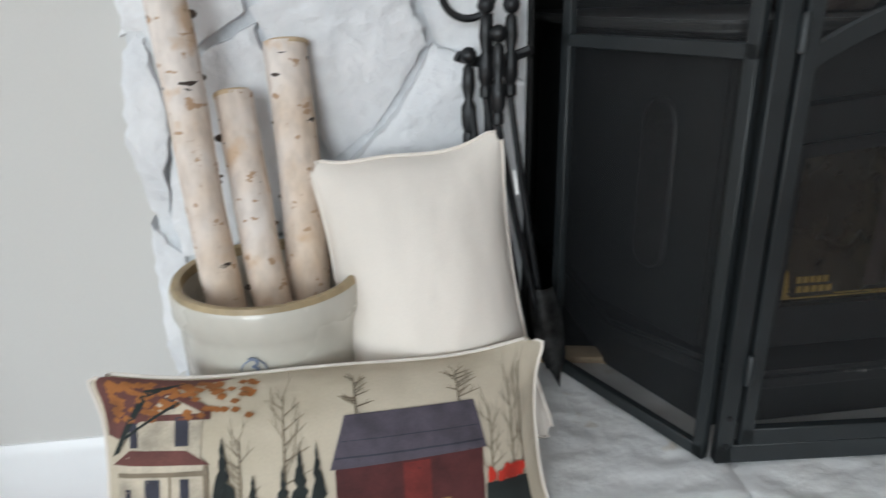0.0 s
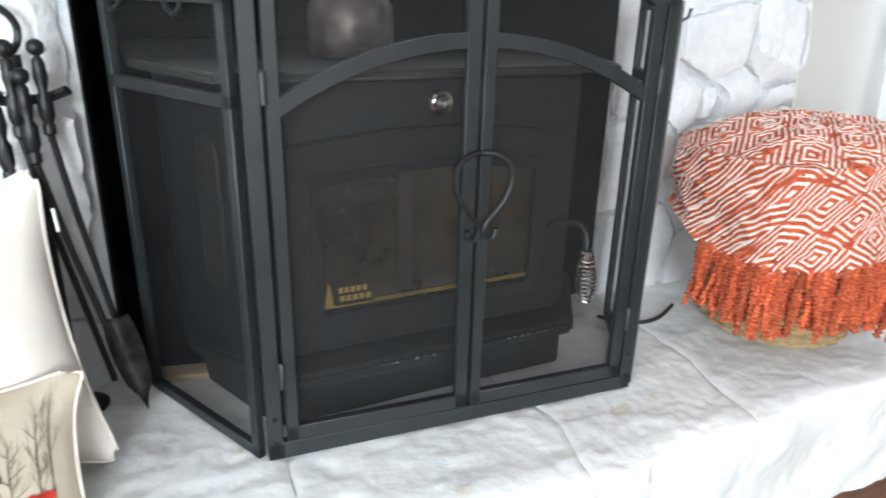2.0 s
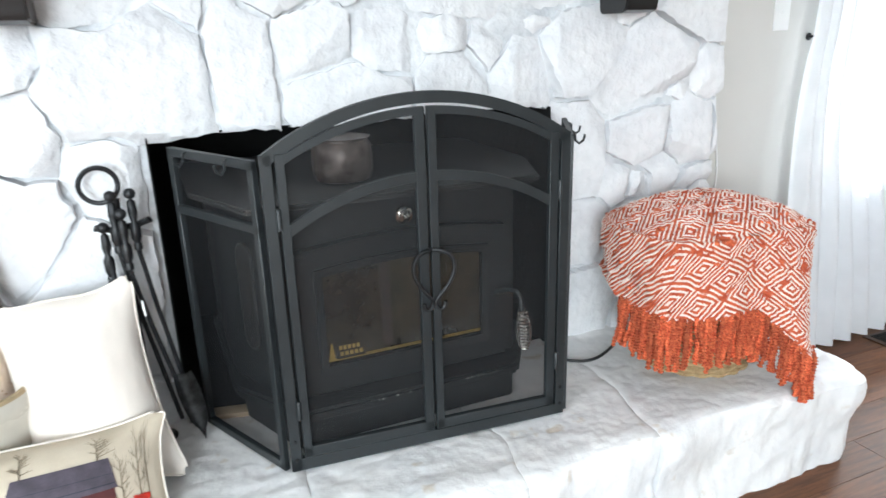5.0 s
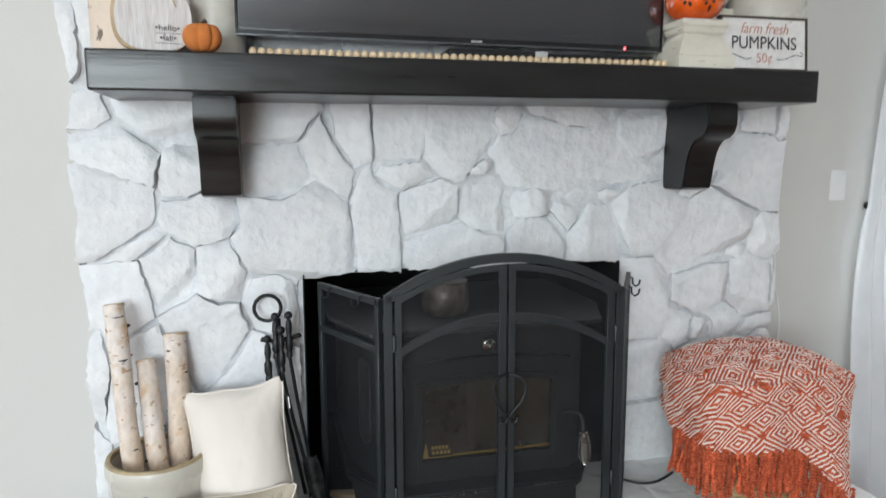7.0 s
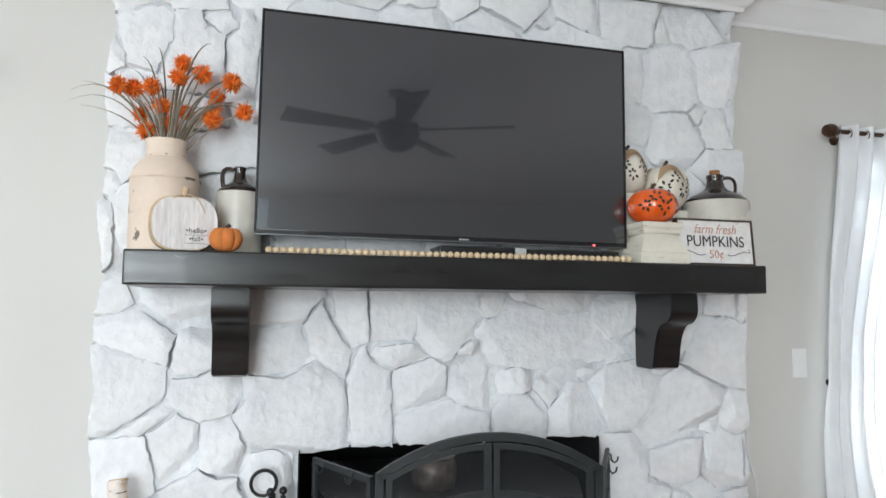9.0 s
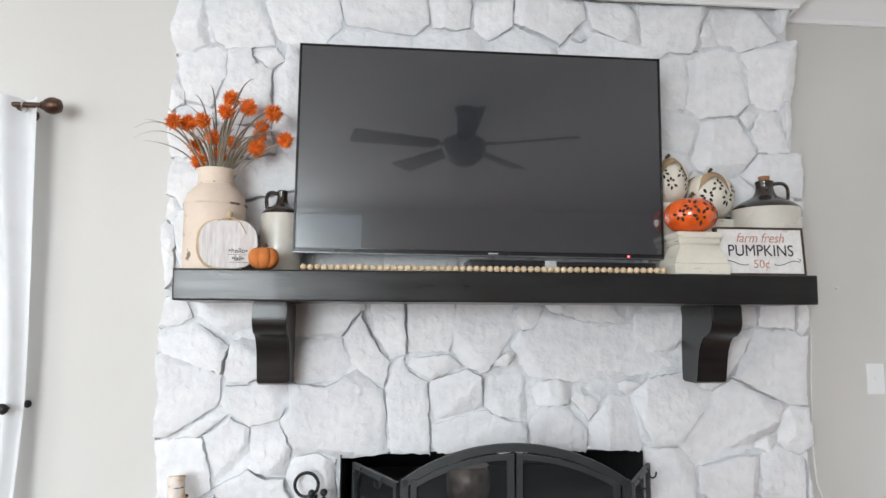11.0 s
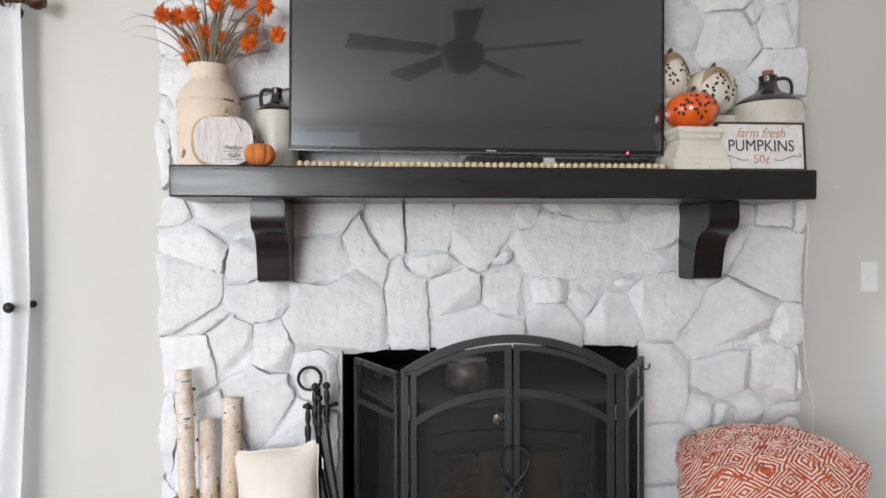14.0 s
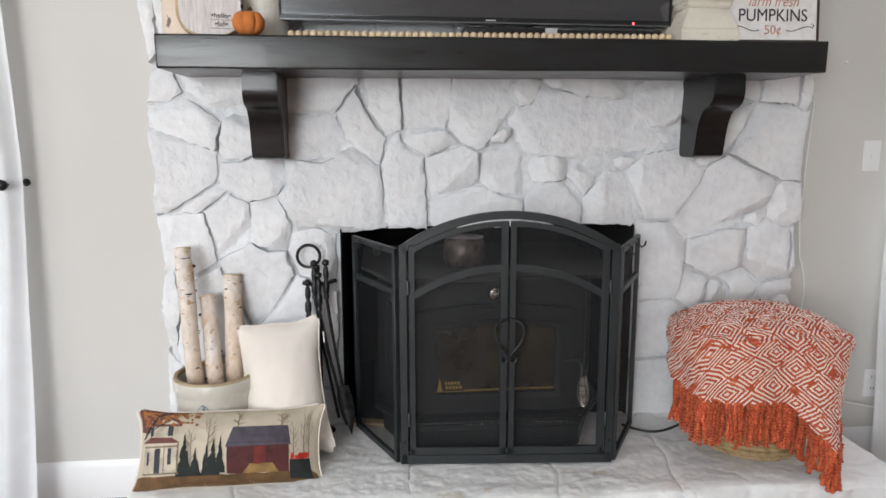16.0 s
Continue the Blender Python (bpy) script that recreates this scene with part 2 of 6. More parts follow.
def blanket_weave():
    """Concentric diamond stripes of rust and cream chenille, from the UV map."""
    m = material("diamond_weave_throw", (0.62, 0.13, 0.05), 0.95, vary=0.15, scale=60, bump=0.004, bump_scale=210, tint=(0.43, 0.062, 0.024), fine=0.3)
    n, l = m.node_tree.nodes, m.node_tree.links

    def math_node(op, a, b=None):
        k = n.new("ShaderNodeMath")
        k.operation = op
        for i, v in enumerate((a, b)):
            if v is None:
                continue
            if isinstance(v, (int, float)):
                k.inputs[i].default_value = v
            else:
                l.new(v, k.inputs[i])
        return k.outputs[0]

    def noise_of(scale, detail, centre):
        k = n.new("ShaderNodeTexNoise")
        k.inputs["Scale"].default_value, k.inputs["Detail"].default_value = scale, detail
        l.new(uv.outputs["UV"], k.inputs["Vector"])
        return math_node("SUBTRACT", k.outputs[0], centre)

    uv, sp = n.new("ShaderNodeTexCoord"), n.new("ShaderNodeSeparateXYZ")
    l.new(uv.outputs["UV"], sp.inputs[0])
    d = math_node("ADD", math_node("PINGPONG", sp.outputs[0], 0.5), math_node("PINGPONG", sp.outputs[1], 0.5))
    stripe = math_node("SINE", math_node("MULTIPLY", d, 2 * math.pi * WEAVE))
    ragged = math_node("ADD", stripe, math_node("MULTIPLY", noise_of(26, 2, 0.5), 2.6))
    mr = n.new("ShaderNodeMapRange")
    mr.inputs["From Min"].default_value, mr.inputs["From Max"].default_value = 0.06, 0.36
    l.new(ragged, mr.inputs[0])
    pm = n.new("ShaderNodeMapRange")
    pm.inputs["From Min"].default_value, pm.inputs["From Max"].default_value = 0.14, 0.08
    l.new(noise_of(3.1, 5, 0.5), pm.inputs[0])
    mix_in(m, math_node("MULTIPLY", mr.outputs[0], pm.outputs[0]), (0.82, 0.70, 0.63))
    return m


WEAVE = 7.5
THROW = blanket_weave()


def flat(name, colour, rough=0.85):
    return material(name, colour, rough, vary=0.22, scale=26, bump=0.0004, bump_scale=400)


P_BARN, P_ROOF, P_DARK = flat("print_barn_red", (0.10, 0.025, 0.025)), flat("print_slate", (0.10, 0.085, 0.11)), flat("print_pine", (0.018, 0.024, 0.022))
P_HOUSE, P_EAVE, P_EARTH = flat("print_ivory", (0.62, 0.54, 0.42)), flat("print_maroon", (0.16, 0.06, 0.05)), flat("print_earth", (0.17, 0.09, 0.035))
P_TWIG, P_LEAF, P_FLOWER, P_WIN, P_HAY = flat("print_twig", (0.25, 0.20, 0.14)), flat("print_rust", (0.40, 0.15, 0.04)), flat("print_red", (0.65, 0.04, 0.02)), flat("print_blue_black", (0.05, 0.05, 0.07)), flat("print_straw", (0.33, 0.20, 0.07))

# ---- shape helpers ----


def part(name, bm, mat, parent=None, label="", smooth=True):
    me = bpy.data.meshes.new(name)
    bmesh.ops.recalc_face_normals(bm, faces=bm.faces)
    bm.to_mesh(me)
    bm.free()
    for p in me.polygons:
        p.use_smooth = smooth
    me.materials.append(mat)
    ob = new(name, me)
    if smooth:
        me.set_sharp_from_angle(angle=radians(38))
    if parent is not None:
        ob.parent = parent
    if label:
        tagged(ob, label)
    return ob


def thing(name, x, y, z, label, category, group="", turn=0.0):
    ob = new(name)
    ob.matrix_world = pose(x, y, z, 0, 0, turn)
    ob.empty_display_size = 0.05
    return tagged(ob, label, category, group)


def box(x0, x1, y0, y1, z0, z1, bevel=0.003, seg=2, bm=None):
    own = bmesh.new()
    bmesh.ops.create_cube(own, size=1, matrix=Matrix.LocRotScale(((x0 + x1) / 2, (y0 + y1) / 2, (z0 + z1) / 2), None, (x1 - x0, y1 - y0, z1 - z0)))
    if bevel:
        bmesh.ops.bevel(own, geom=own.edges[:], offset=bevel, segments=seg, affect="EDGES", profile=0.6)
    return join(bm, own) if bm is not None else own


def join(bm, other):
    me = bpy.data.meshes.new("tmp")
    other.to_mesh(me)
    other.free()
    bm.from_mesh(me)
    bpy.data.meshes.remove(me)
    return bm


def move(bm, m):
    bmesh.ops.transform(bm, matrix=m, verts=bm.verts)
    return bm


def lathe(profile, seg=40, lobes=0, depth=0.0, close=True):
    """Turn (radius, height) pairs about z; lobes give a ribbed body."""
    bm = bmesh.new()
    rings = []
    for r, z in profile:
        ring = []
        for i in range(seg):
            a = 2 * math.pi * i / seg
            k = 1 - depth * (1 - abs(math.sin(lobes * a / 2))) ** 2 if lobes else 1
            ring.append(bm.verts.new((r * k * math.cos(a), r * k * math.sin(a), z)))
        rings.append(ring)
    for a, b in zip(rings, rings[1:]):
        for i in range(seg):
            bm.faces.new((a[i], a[(i + 1) % seg], b[(i + 1) % seg], b[i]))
    if close:
        bm.faces.new(rings[0][::-1])
        bm.faces.new(rings[-1])
    return bm


def tube(points, radius, seg=10, bm=None, flatten=1.0):
    """A round bar along points; radius a number or one per point."""
    bm = bm or bmesh.new()
    pts = [Vector(p) for p in points]
    radii = radius if isinstance(radius, (list, tuple)) else [radius] * len(pts)
    rings, side = [], None
    for i, p in enumerate(pts):
        d = (pts[min(i + 1, len(pts) - 1)] - pts[max(i - 1, 0)]).normalized()
        if side is None:
            side = d.orthogonal().normalized()
        side = (side - d * side.dot(d)).normalized()
        up = d.cross(side)
        rings.append([bm.verts.new(p + radii[i] * (math.cos(2 * math.pi * k / seg) * side + flatten * math.sin(2 * math.pi * k / seg) * up)) for k in range(seg)])
    for a, b in zip(rings, rings[1:]):
        for k in range(seg):
            bm.faces.new((a[k], a[(k + 1) % seg], b[(k + 1) % seg], b[k]))
    bm.faces.new(rings[0][::-1])
    bm.faces.new(rings[-1])
    return bm


def bezier(p0, p1, p2, p3, count=12):
    out = []
    for i in range(count + 1):
        t = i / count
        out.append(tuple((1 - t) ** 3 * a + 3 * t * (1 - t) ** 2 * b + 3 * t * t * (1 - t) * c + t ** 3 * d for a, b, c, d in zip(p0, p1, p2, p3)))
    return out


def ball(r, x=0, y=0, z=0, sub=2, squash=1.0, bm=None):
    own = bmesh.new()
    bmesh.ops.create_icosphere(own, subdivisions=sub, radius=r, matrix=Matrix.Translation((x, y, z)) @ Matrix.Diagonal((1, 1, squash, 1)))
    return join(bm, own) if bm is not None else own


def prism(outline, y0, y1):
    """An (x, z) outline pulled from y0 to y1."""
    bm = bmesh.new()
    a = [bm.verts.new((x, y0, z)) for x, z in outline]
    b = [bm.verts.new((x, y1, z)) for x, z in outline]
    k = len(outline)
    bm.faces.new(a)
    bm.faces.new(b[::-1])
    for i in range(k):
        bm.faces.new((a[i], b[i], b[(i + 1) % k], a[(i + 1) % k]))
    return bm


def sweep(path, profile):
    """A moulding: (out, z) profile along plan points, out to the right of the way, mitred."""
    bm = bmesh.new()
    pts = [Vector(p) for p in path]
    rings = []
    for i, p in enumerate(pts):
        ns = []
        for a, b in ((i - 1, i), (i, i + 1)):
            if a >= 0 and b < len(pts):
                d = (pts[b] - pts[a]).normalized()
                ns.append(Vector((d.y, -d.x)))
        m = sum(ns, Vector((0, 0))).normalized()
        m = m / max(0.2, m.dot(ns[0]))
        rings.append([bm.verts.new((p.x + m.x * o, p.y + m.y * o, z)) for o, z in profile])
    for a, b in zip(rings, rings[1:]):
        for j in range(len(profile)):
            jj = (j + 1) % len(profile)
            bm.faces.new((a[j], a[jj], b[jj], b[j]))
    bm.faces.new(rings[0])
    bm.faces.new(rings[-1][::-1])
    return bm


def text(name, words, size, mat, parent, m, label="", bold=0.0, shear=0.0, stretch=1.0):
    cu = bpy.data.curves.new(name, "FONT")
    cu.body, cu.size, cu.extrude, cu.offset, cu.shear = words, size, 0.0004, bold, shear
    cu.align_x, cu.align_y = "CENTER", "CENTER"
    tmp = bpy.data.objects.new("tmp", cu)
    me = bpy.data.meshes.new_from_object(tmp)
    bpy.data.objects.remove(tmp)
    me.name = name
    me.materials.clear()
    me.materials.append(mat)
    ob = new(name, me)
    ob.parent = parent
    ob.matrix_local = m @ Matrix.Diagonal((stretch, 1, 1, 1))
    return tagged(ob, label) if label else ob


# ---- the room ----
FLOOR, CEILING, BACK, BREAST, HT = -0.012, 2.74, 1.20, 1.125, 0.275
XL, XR, YB = -3.0, 4.6, -4.3


def structure(name, bm, mat, label, smooth=False):
    return tagged(part(name, bm, mat, None, "", smooth), label, name.split("_")[0], "", "structure")


def wall_with_holes(axis, at, depth, u0, u1, z0, z1, holes):
    """A thick wall along x (axis y) or y (axis x) with openings (u0, u1, z0, z1) through it."""
    bm = bmesh.new()
    cuts = sorted({u0, u1, *[h[0] for h in holes], *[h[1] for h in holes]})
    for a, b in zip(cuts, cuts[1:]):
        zs = [z0]
        for h in sorted(holes, key=lambda q: q[2]):
            if h[0] <= a and h[1] >= b:
                zs += [h[2], h[3]]
        zs.append(z1)
        for c, d in zip(zs[::2], zs[1::2]):
            if axis == "y":
                box(a, b, at, at + depth, c, d, 0, bm=bm)
            else:
                box(at, at + depth, a, b, c, d, 0, bm=bm)
    return bm


structure("wall_north_left", wall_with_holes("y", BACK, 0.15, XL, -0.30, FLOOR, CEILING, [(-2.0, -1.0, 0.22, 2.08)]), WALLP, "smooth greige painted wall beside the chimney breast")
structure("wall_north_right", wall_with_holes("y", BACK, 0.15, 1.92, XR, FLOOR, CEILING, [(2.6, 3.6, 0.22, 2.08)]), WALLP, "smooth greige painted wall beside the chimney breast")
structure("wall_south", wall_with_holes("y", YB - 0.15, 0.15, XL, XR, FLOOR, CEILING, [(-2.57, 0.10, 0.45, 2.70)]), WALLP, "plain greige painted wall with a wide window")
# The opening in this wall is assumed, added to go with the side lamp.
structure("wall_west", wall_with_holes("x", XL - 0.15, 0.15, YB, BACK + 0.15, FLOOR, CEILING, [(-2.5, -0.5, 0.45, 2.45)]), WALLP, "plain greige painted wall with an unseen opening added for the fill light")
structure("wall_east", box(XR, XR + 0.15, YB, BACK + 0.15, FLOOR, CEILING, 0), WALLP, "plain greige painted wall")
structure("ceiling", box(XL - 0.15, XR + 0.15, YB - 0.15, 2.0, CEILING, CEILING + 0.1, 0), CEIL, "flat white painted ceiling")
floor = structure("floor", box(XL - 0.15, XR + 0.15, YB - 0.15, BACK + 0.15, FLOOR - 0.1, FLOOR - 0.012, 0), SOOT, "dark wood plank floor")
structure("ground", box(-60, 60, -60, 60, FLOOR - 0.6, FLOOR - 0.5, 0), material("lawn", (0.06, 0.10, 0.035), 0.95, vary=0.3, scale=0.6, bump=0.01, bump_scale=20), "green lawn outside the windows")
structure("crown_moulding_trim", sweep([(XL, BACK), (-0.335, BACK), (-0.335, 1.085), (1.955, 1.085), (1.955, BACK), (XR, BACK)],
          [(0, 2.628), (0.012, 2.628), (0.016, 2.643), (0.03, 2.652), (0.045, 2.672), (0.07, 2.700), (0.088, 2.710), (0.094, 2.725), (0.098, CEILING), (0, CEILING)]), TRIMP, "white crown moulding round the chimney breast", True)
BBP = [(0, FLOOR), (0.016, FLOOR), (0.016, 0.098), (0.013, 0.106), (0.013, 0.112), (0.007, 0.124), (0.004, 0.132), (0, 0.132)]
structure("baseboard_left", sweep([(XL, BACK), (-0.31, BACK)], BBP), TRIMP, "tall white painted baseboard", True)
structure("baseboard_right", sweep([(1.93, BACK), (XR, BACK)], BBP), TRIMP, "tall white painted baseboard", True)


def window(name, x0, x1, y, z0, z1, out):
    root = tagged(new(name), "white framed sash window with clear panes", "window", "", "structure")
    w = 0.07
    for a, b, c, d in ((x0 - w, x0, z0 - w, z1 + w), (x1, x1 + w, z0 - w, z1 + w), (x0, x1, z1, z1 + w), (x0, x1, z0 - w, z0)):
        part("casing", box(a, b, y - 0.018, y - 0.001, c, d, 0.003), TRIMP, root)
    part("window_sill", box(x0 - 0.1, x1 + 0.1, y - 0.05, y + 0.06, z0 - 0.025, z0, 0.005), TRIMP, root)
    bm = bmesh.new()
    for a, b, c, d in ((x0, x0 + 0.04, z0, z1), (x1 - 0.04, x1, z0, z1), (x0, x1, z0, z0 + 0.05), (x0, x1, z1 - 0.05, z1), (x0, x1, (z0 + z1) / 2 - 0.02, (z0 + z1) / 2 + 0.02)):
        box(a, b, y + 0.085, y + 0.115, c, d, 0.003, bm=bm)
    part("window_frame", bm, TRIMP, root)
    for c, d in ((z0, (z0 + z1) / 2), ((z0 + z1) / 2, z1)):
        pane = part("pane", box(x0, x1, y + 0.098, y + 0.102, c + 0.01, d - 0.01, 0), PANE, root, smooth=False)
        pane.visible_shadow = False
    return root


window("window_1", -2.0, -1.0, BACK, 0.22, 2.08, 1)
window("window_2", 2.6, 3.6, BACK, 0.22, 2.08, 1)

blind = thing("window_blind", 3.1, 1.235, 0.24, "white horizontal slatted blind lowered in the window", "blind")
part("bottom_rail", box(-0.475, 0.475, -0.02, 0.02, -0.018, 0.006, 0.003), TRIMP, blind)
part("headrail", box(-0.48, 0.48, -0.02, 0.02, 1.78, 1.82, 0.004), TRIMP, blind)
slat = part("slat", move(box(-0.475, 0.475, -0.022, 0.022, -0.0014, 0.0014, 0), pose(0, 0, 0.02, 28)), SLATS, blind, smooth=False)
for i in range(1, 48):
    o = new("slat", slat.data)
    o.parent, o.location = blind, (0, 0, i * 0.0365)

# ---- chimney breast: mortar bed, stones on it ----


breast = tagged(new("wall_chimney_breast"), "chimney breast of large irregular fieldstones painted white", "wall", "", "structure")
# The bed's grey carries some of the shade between stones.
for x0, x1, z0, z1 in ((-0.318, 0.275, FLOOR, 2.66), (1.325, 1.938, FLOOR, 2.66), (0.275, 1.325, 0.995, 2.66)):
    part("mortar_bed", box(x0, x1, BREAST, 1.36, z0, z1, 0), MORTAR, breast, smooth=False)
firebox = bmesh.new()
for a in ((0.245, 0.275, 1.36, 1.85, 0.2, 1.05), (1.325, 1.355, 1.36, 1.85, 0.2, 1.05), (0.245, 1.355, 1.85, 1.88, 0.2, 1.05), (0.245, 1.355, 1.36, 1.88, 1.05, 1.08), (0.245, 1.355, 1.12, 1.88, 0.2, HT - 0.012)):
    box(*a, 0, bm=firebox)
for a in ((0.2755, 0.279, 1.10, 1.36, 0.26, 0.992), (1.321, 1.3245, 1.10, 1.36, 0.26, 0.992), (0.279, 1.321, 1.12, 1.36, 0.9915, 0.9945)):
    box(*a, 0, bm=firebox)
structure("firebox_wall", firebox, SOOT, "soot-blackened inside of the fireplace opening")

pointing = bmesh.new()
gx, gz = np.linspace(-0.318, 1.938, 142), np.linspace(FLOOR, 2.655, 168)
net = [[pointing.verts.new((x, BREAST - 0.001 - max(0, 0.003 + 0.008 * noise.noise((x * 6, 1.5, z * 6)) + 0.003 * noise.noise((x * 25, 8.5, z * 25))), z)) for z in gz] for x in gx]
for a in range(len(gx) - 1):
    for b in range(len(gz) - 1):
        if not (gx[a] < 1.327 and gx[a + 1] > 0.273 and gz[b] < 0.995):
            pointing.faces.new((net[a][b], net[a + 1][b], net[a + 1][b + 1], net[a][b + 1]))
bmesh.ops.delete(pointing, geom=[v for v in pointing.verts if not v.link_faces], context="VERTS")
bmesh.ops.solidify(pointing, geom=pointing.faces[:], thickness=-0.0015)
part("pointing", pointing, MORTAR, breast, "uneven white-painted mortar between the stones, greyed for joint shade")

# stones by course: x, z, half width, half height, tilt in degrees
COURSES = []
COURSES.append([(-0.285, 1.456, 0.05, 0.039, 0), (-0.207, 1.362, 0.1, 0.06, -25), (-0.111, 1.448, 0.087, 0.049, -12), (-0.046, 1.301, 0.052, 0.074, 0), (-0.26, 1.181, 0.101, 0.108, -10), (-0.195, 1.095, 0.093, 0.027, 28), (0.003, 1.17, 0.094, 0.06, 0), (-0.098, 1.012, 0.066, 0.086, 0), (0.04, 1.01, 0.061, 0.087, 0)])
COURSES.append([(-0.27, 0.932, 0.097, 0.106, -35), (-0.01, 0.8, 0.106, 0.124, 0), (0.2, 0.91, 0.08, 0.088, 0), (0.12, 0.61, 0.12, 0.179, 0), (0.209, 1.441, 0.103, 0.05, 5), (0.199, 1.301, 0.083, 0.093, 10), (0.361, 1.339, 0.049, 0.116, 25), (0.428, 1.408, 0.061, 0.083, 0), (0.571, 1.418, 0.085, 0.08, 0)])
COURSES.append([(0.586, 1.286, 0.084, 0.036, 5), (0.272, 1.11, 0.164, 0.13, 0), (0.498, 1.138, 0.074, 0.139, 5), (0.668, 1.172, 0.091, 0.078, 12), (0.775, 1.396, 0.102, 0.098, 0), (0.843, 1.178, 0.08, 0.086, 0), (0.75, 1.067, 0.14, 0.069, 0), (0.841, 1.311, 0.051, 0.027, 25), (1.139, 1.345, 0.296, 0.096, 0)])
COURSES.append([(0.917, 1.454, 0.043, 0.041, 0), (1.155, 1.465, 0.125, 0.036, -15), (1.387, 1.395, 0.093, 0.073, 0), (1.013, 1.197, 0.069, 0.043, 0), (1.135, 1.169, 0.053, 0.063, 0), (1.263, 1.212, 0.058, 0.028, 0), (1.235, 1.082, 0.083, 0.092, 0), (1.026, 1.07, 0.09, 0.07, 0), (1.436, 1.141, 0.126, 0.104, 0)])
COURSES.append([(1.658, 1.079, 0.177, 0.102, 28), (1.65, 1.34, 0.042, 0.152, -38), (1.823, 1.29, 0.111, 0.123, -25), (1.845, 1.459, 0.076, 0.055, 0), (1.697, 1.468, 0.08, 0.048, 0), (1.887, 1.056, 0.048, 0.078, 0), (1.781, 1.015, 0.039, 0.025, 30), (1.64, 0.886, 0.122, 0.088, 15), (1.845, 0.882, 0.099, 0.101, 0)])
COURSES.append([(1.421, 0.854, 0.094, 0.137, 0), (1.686, 0.753, 0.099, 0.056, 20), (1.897, 0.731, 0.085, 0.048, 0), (1.56, 0.76, 0.066, 0.076, 0), (1.71, 0.76, 0.092, 0.063, 0), (1.9, 0.72, 0.062, 0.044, 0), (1.43, 0.6, 0.11, 0.105, 0), (1.44, 0.36, 0.115, 0.132, 0), (1.66, 0.56, 0.115, 0.132, 0)])
COURSES.append([(1.87, 0.55, 0.099, 0.138, 0), (1.68, 0.29, 0.11, 0.138, 0), (1.91, 0.28, 0.11, 0.138, 0), (-0.3, 0.76, 0.027, 0.15, 0), (-0.17, 0.68, 0.11, 0.151, 0), (-0.32, 0.44, 0.034, 0.084, 0), (-0.14, 0.41, 0.114, 0.126, 0), (0.09, 0.31, 0.12, 0.132, 0), (-0.23, 2.29, 0.08, 0.08, 0)])
COURSES.append([(-0.08, 2.24, 0.076, 0.12, 0), (0.06, 2.24, 0.042, 0.12, 0), (0.0, 2.36, 0.057, 0.032, 0), (-0.31, 2.24, 0.028, 0.07, 0), (-0.26, 2.08, 0.065, 0.09, 0), (-0.27, 1.91, 0.061, 0.084, 0), (-0.06, 1.92, 0.114, 0.072, 0), (-0.1, 2.05, 0.084, 0.056, 0), (0.01, 1.8, 0.105, 0.072, 0)])
COURSES.append([(-0.31, 1.82, 0.023, 0.053, 0), (-0.32, 1.69, 0.025, 0.076, 0), (-0.19, 1.73, 0.11, 0.096, 0), (0.06, 1.67, 0.104, 0.064, 0), (1.49, 2.32, 0.048, 0.092, 0), (1.65, 2.31, 0.123, 0.105, 0), (1.85, 2.35, 0.088, 0.119, -15), (1.77, 2.2, 0.044, 0.044, 0), (1.84, 2.15, 0.079, 0.084, 0)])
COURSES.append([(1.92, 2.19, 0.018, 0.08, 0), (1.5, 2.14, 0.08, 0.073, 0), (1.67, 2.09, 0.11, 0.106, 0), (1.84, 1.99, 0.099, 0.076, 0), (1.45, 2.0, 0.084, 0.063, 0), (1.71, 1.89, 0.092, 0.076, 0), (1.55, 1.91, 0.08, 0.067, 0), (1.85, 1.8, 0.088, 0.09, 0), (1.66, 1.73, 0.106, 0.084, 0)])
COURSES.append([(1.46, 1.78, 0.094, 0.1, 0), (-0.3, 2.47, 0.088, 0.065, 0), (-0.09, 2.5, 0.101, 0.076, 0), (0.12, 2.54, 0.122, 0.088, 0), (0.41, 2.57, 0.151, 0.088, 0), (0.64, 2.58, 0.076, 0.097, 0), (0.8, 2.58, 0.07, 0.101, 0), (1.01, 2.56, 0.123, 0.097, 0), (1.13, 2.5, 0.037, 0.04, 0)])
COURSES.append([(1.26, 2.58, 0.101, 0.101, 0), (1.48, 2.6, 0.137, 0.108, 0), (1.62, 2.53, 0.035, 0.043, 0), (1.77, 2.6, 0.13, 0.086, 0), (1.91, 2.62, 0.024, 0.062, 0), (1.93, 1.46, 0.021, 0.057, 0), (1.93, 0.86, 0.018, 0.095, 0)])
# the part of the breast behind the television
COURSES.append([(0.27 + 0.27 * i + 0.1 * (j % 2), 1.74 + 0.22 * j, 0.125, 0.1, 0) for j in range(4) for i in range(4)])
SEEDS = np.array([s for c in COURSES for s in c])


def simplify(pts, tol):
    """Fewer corners, straight edges between them (Douglas-Peucker on a closed ring)."""
    def rec(a):
        if len(a) < 3:
            return a
        p, q = a[0], a[-1]
        d = q - p
        n = math.hypot(*d) or 1e-9
        off = np.abs(d[0] * (a[:, 1] - p[1]) - d[1] * (a[:, 0] - p[0])) / n
        k = int(off.argmax())
        if off[k] < tol:
            return np.array([p, q])
        return np.vstack((rec(a[:k + 1])[:-1], rec(a[k:])))
    far = int(((pts - pts[0]) ** 2).sum(1).argmax())
    return np.vstack((rec(pts[:far + 1])[:-1], rec(np.vstack((pts[far:], pts[:1])))[:-1]))


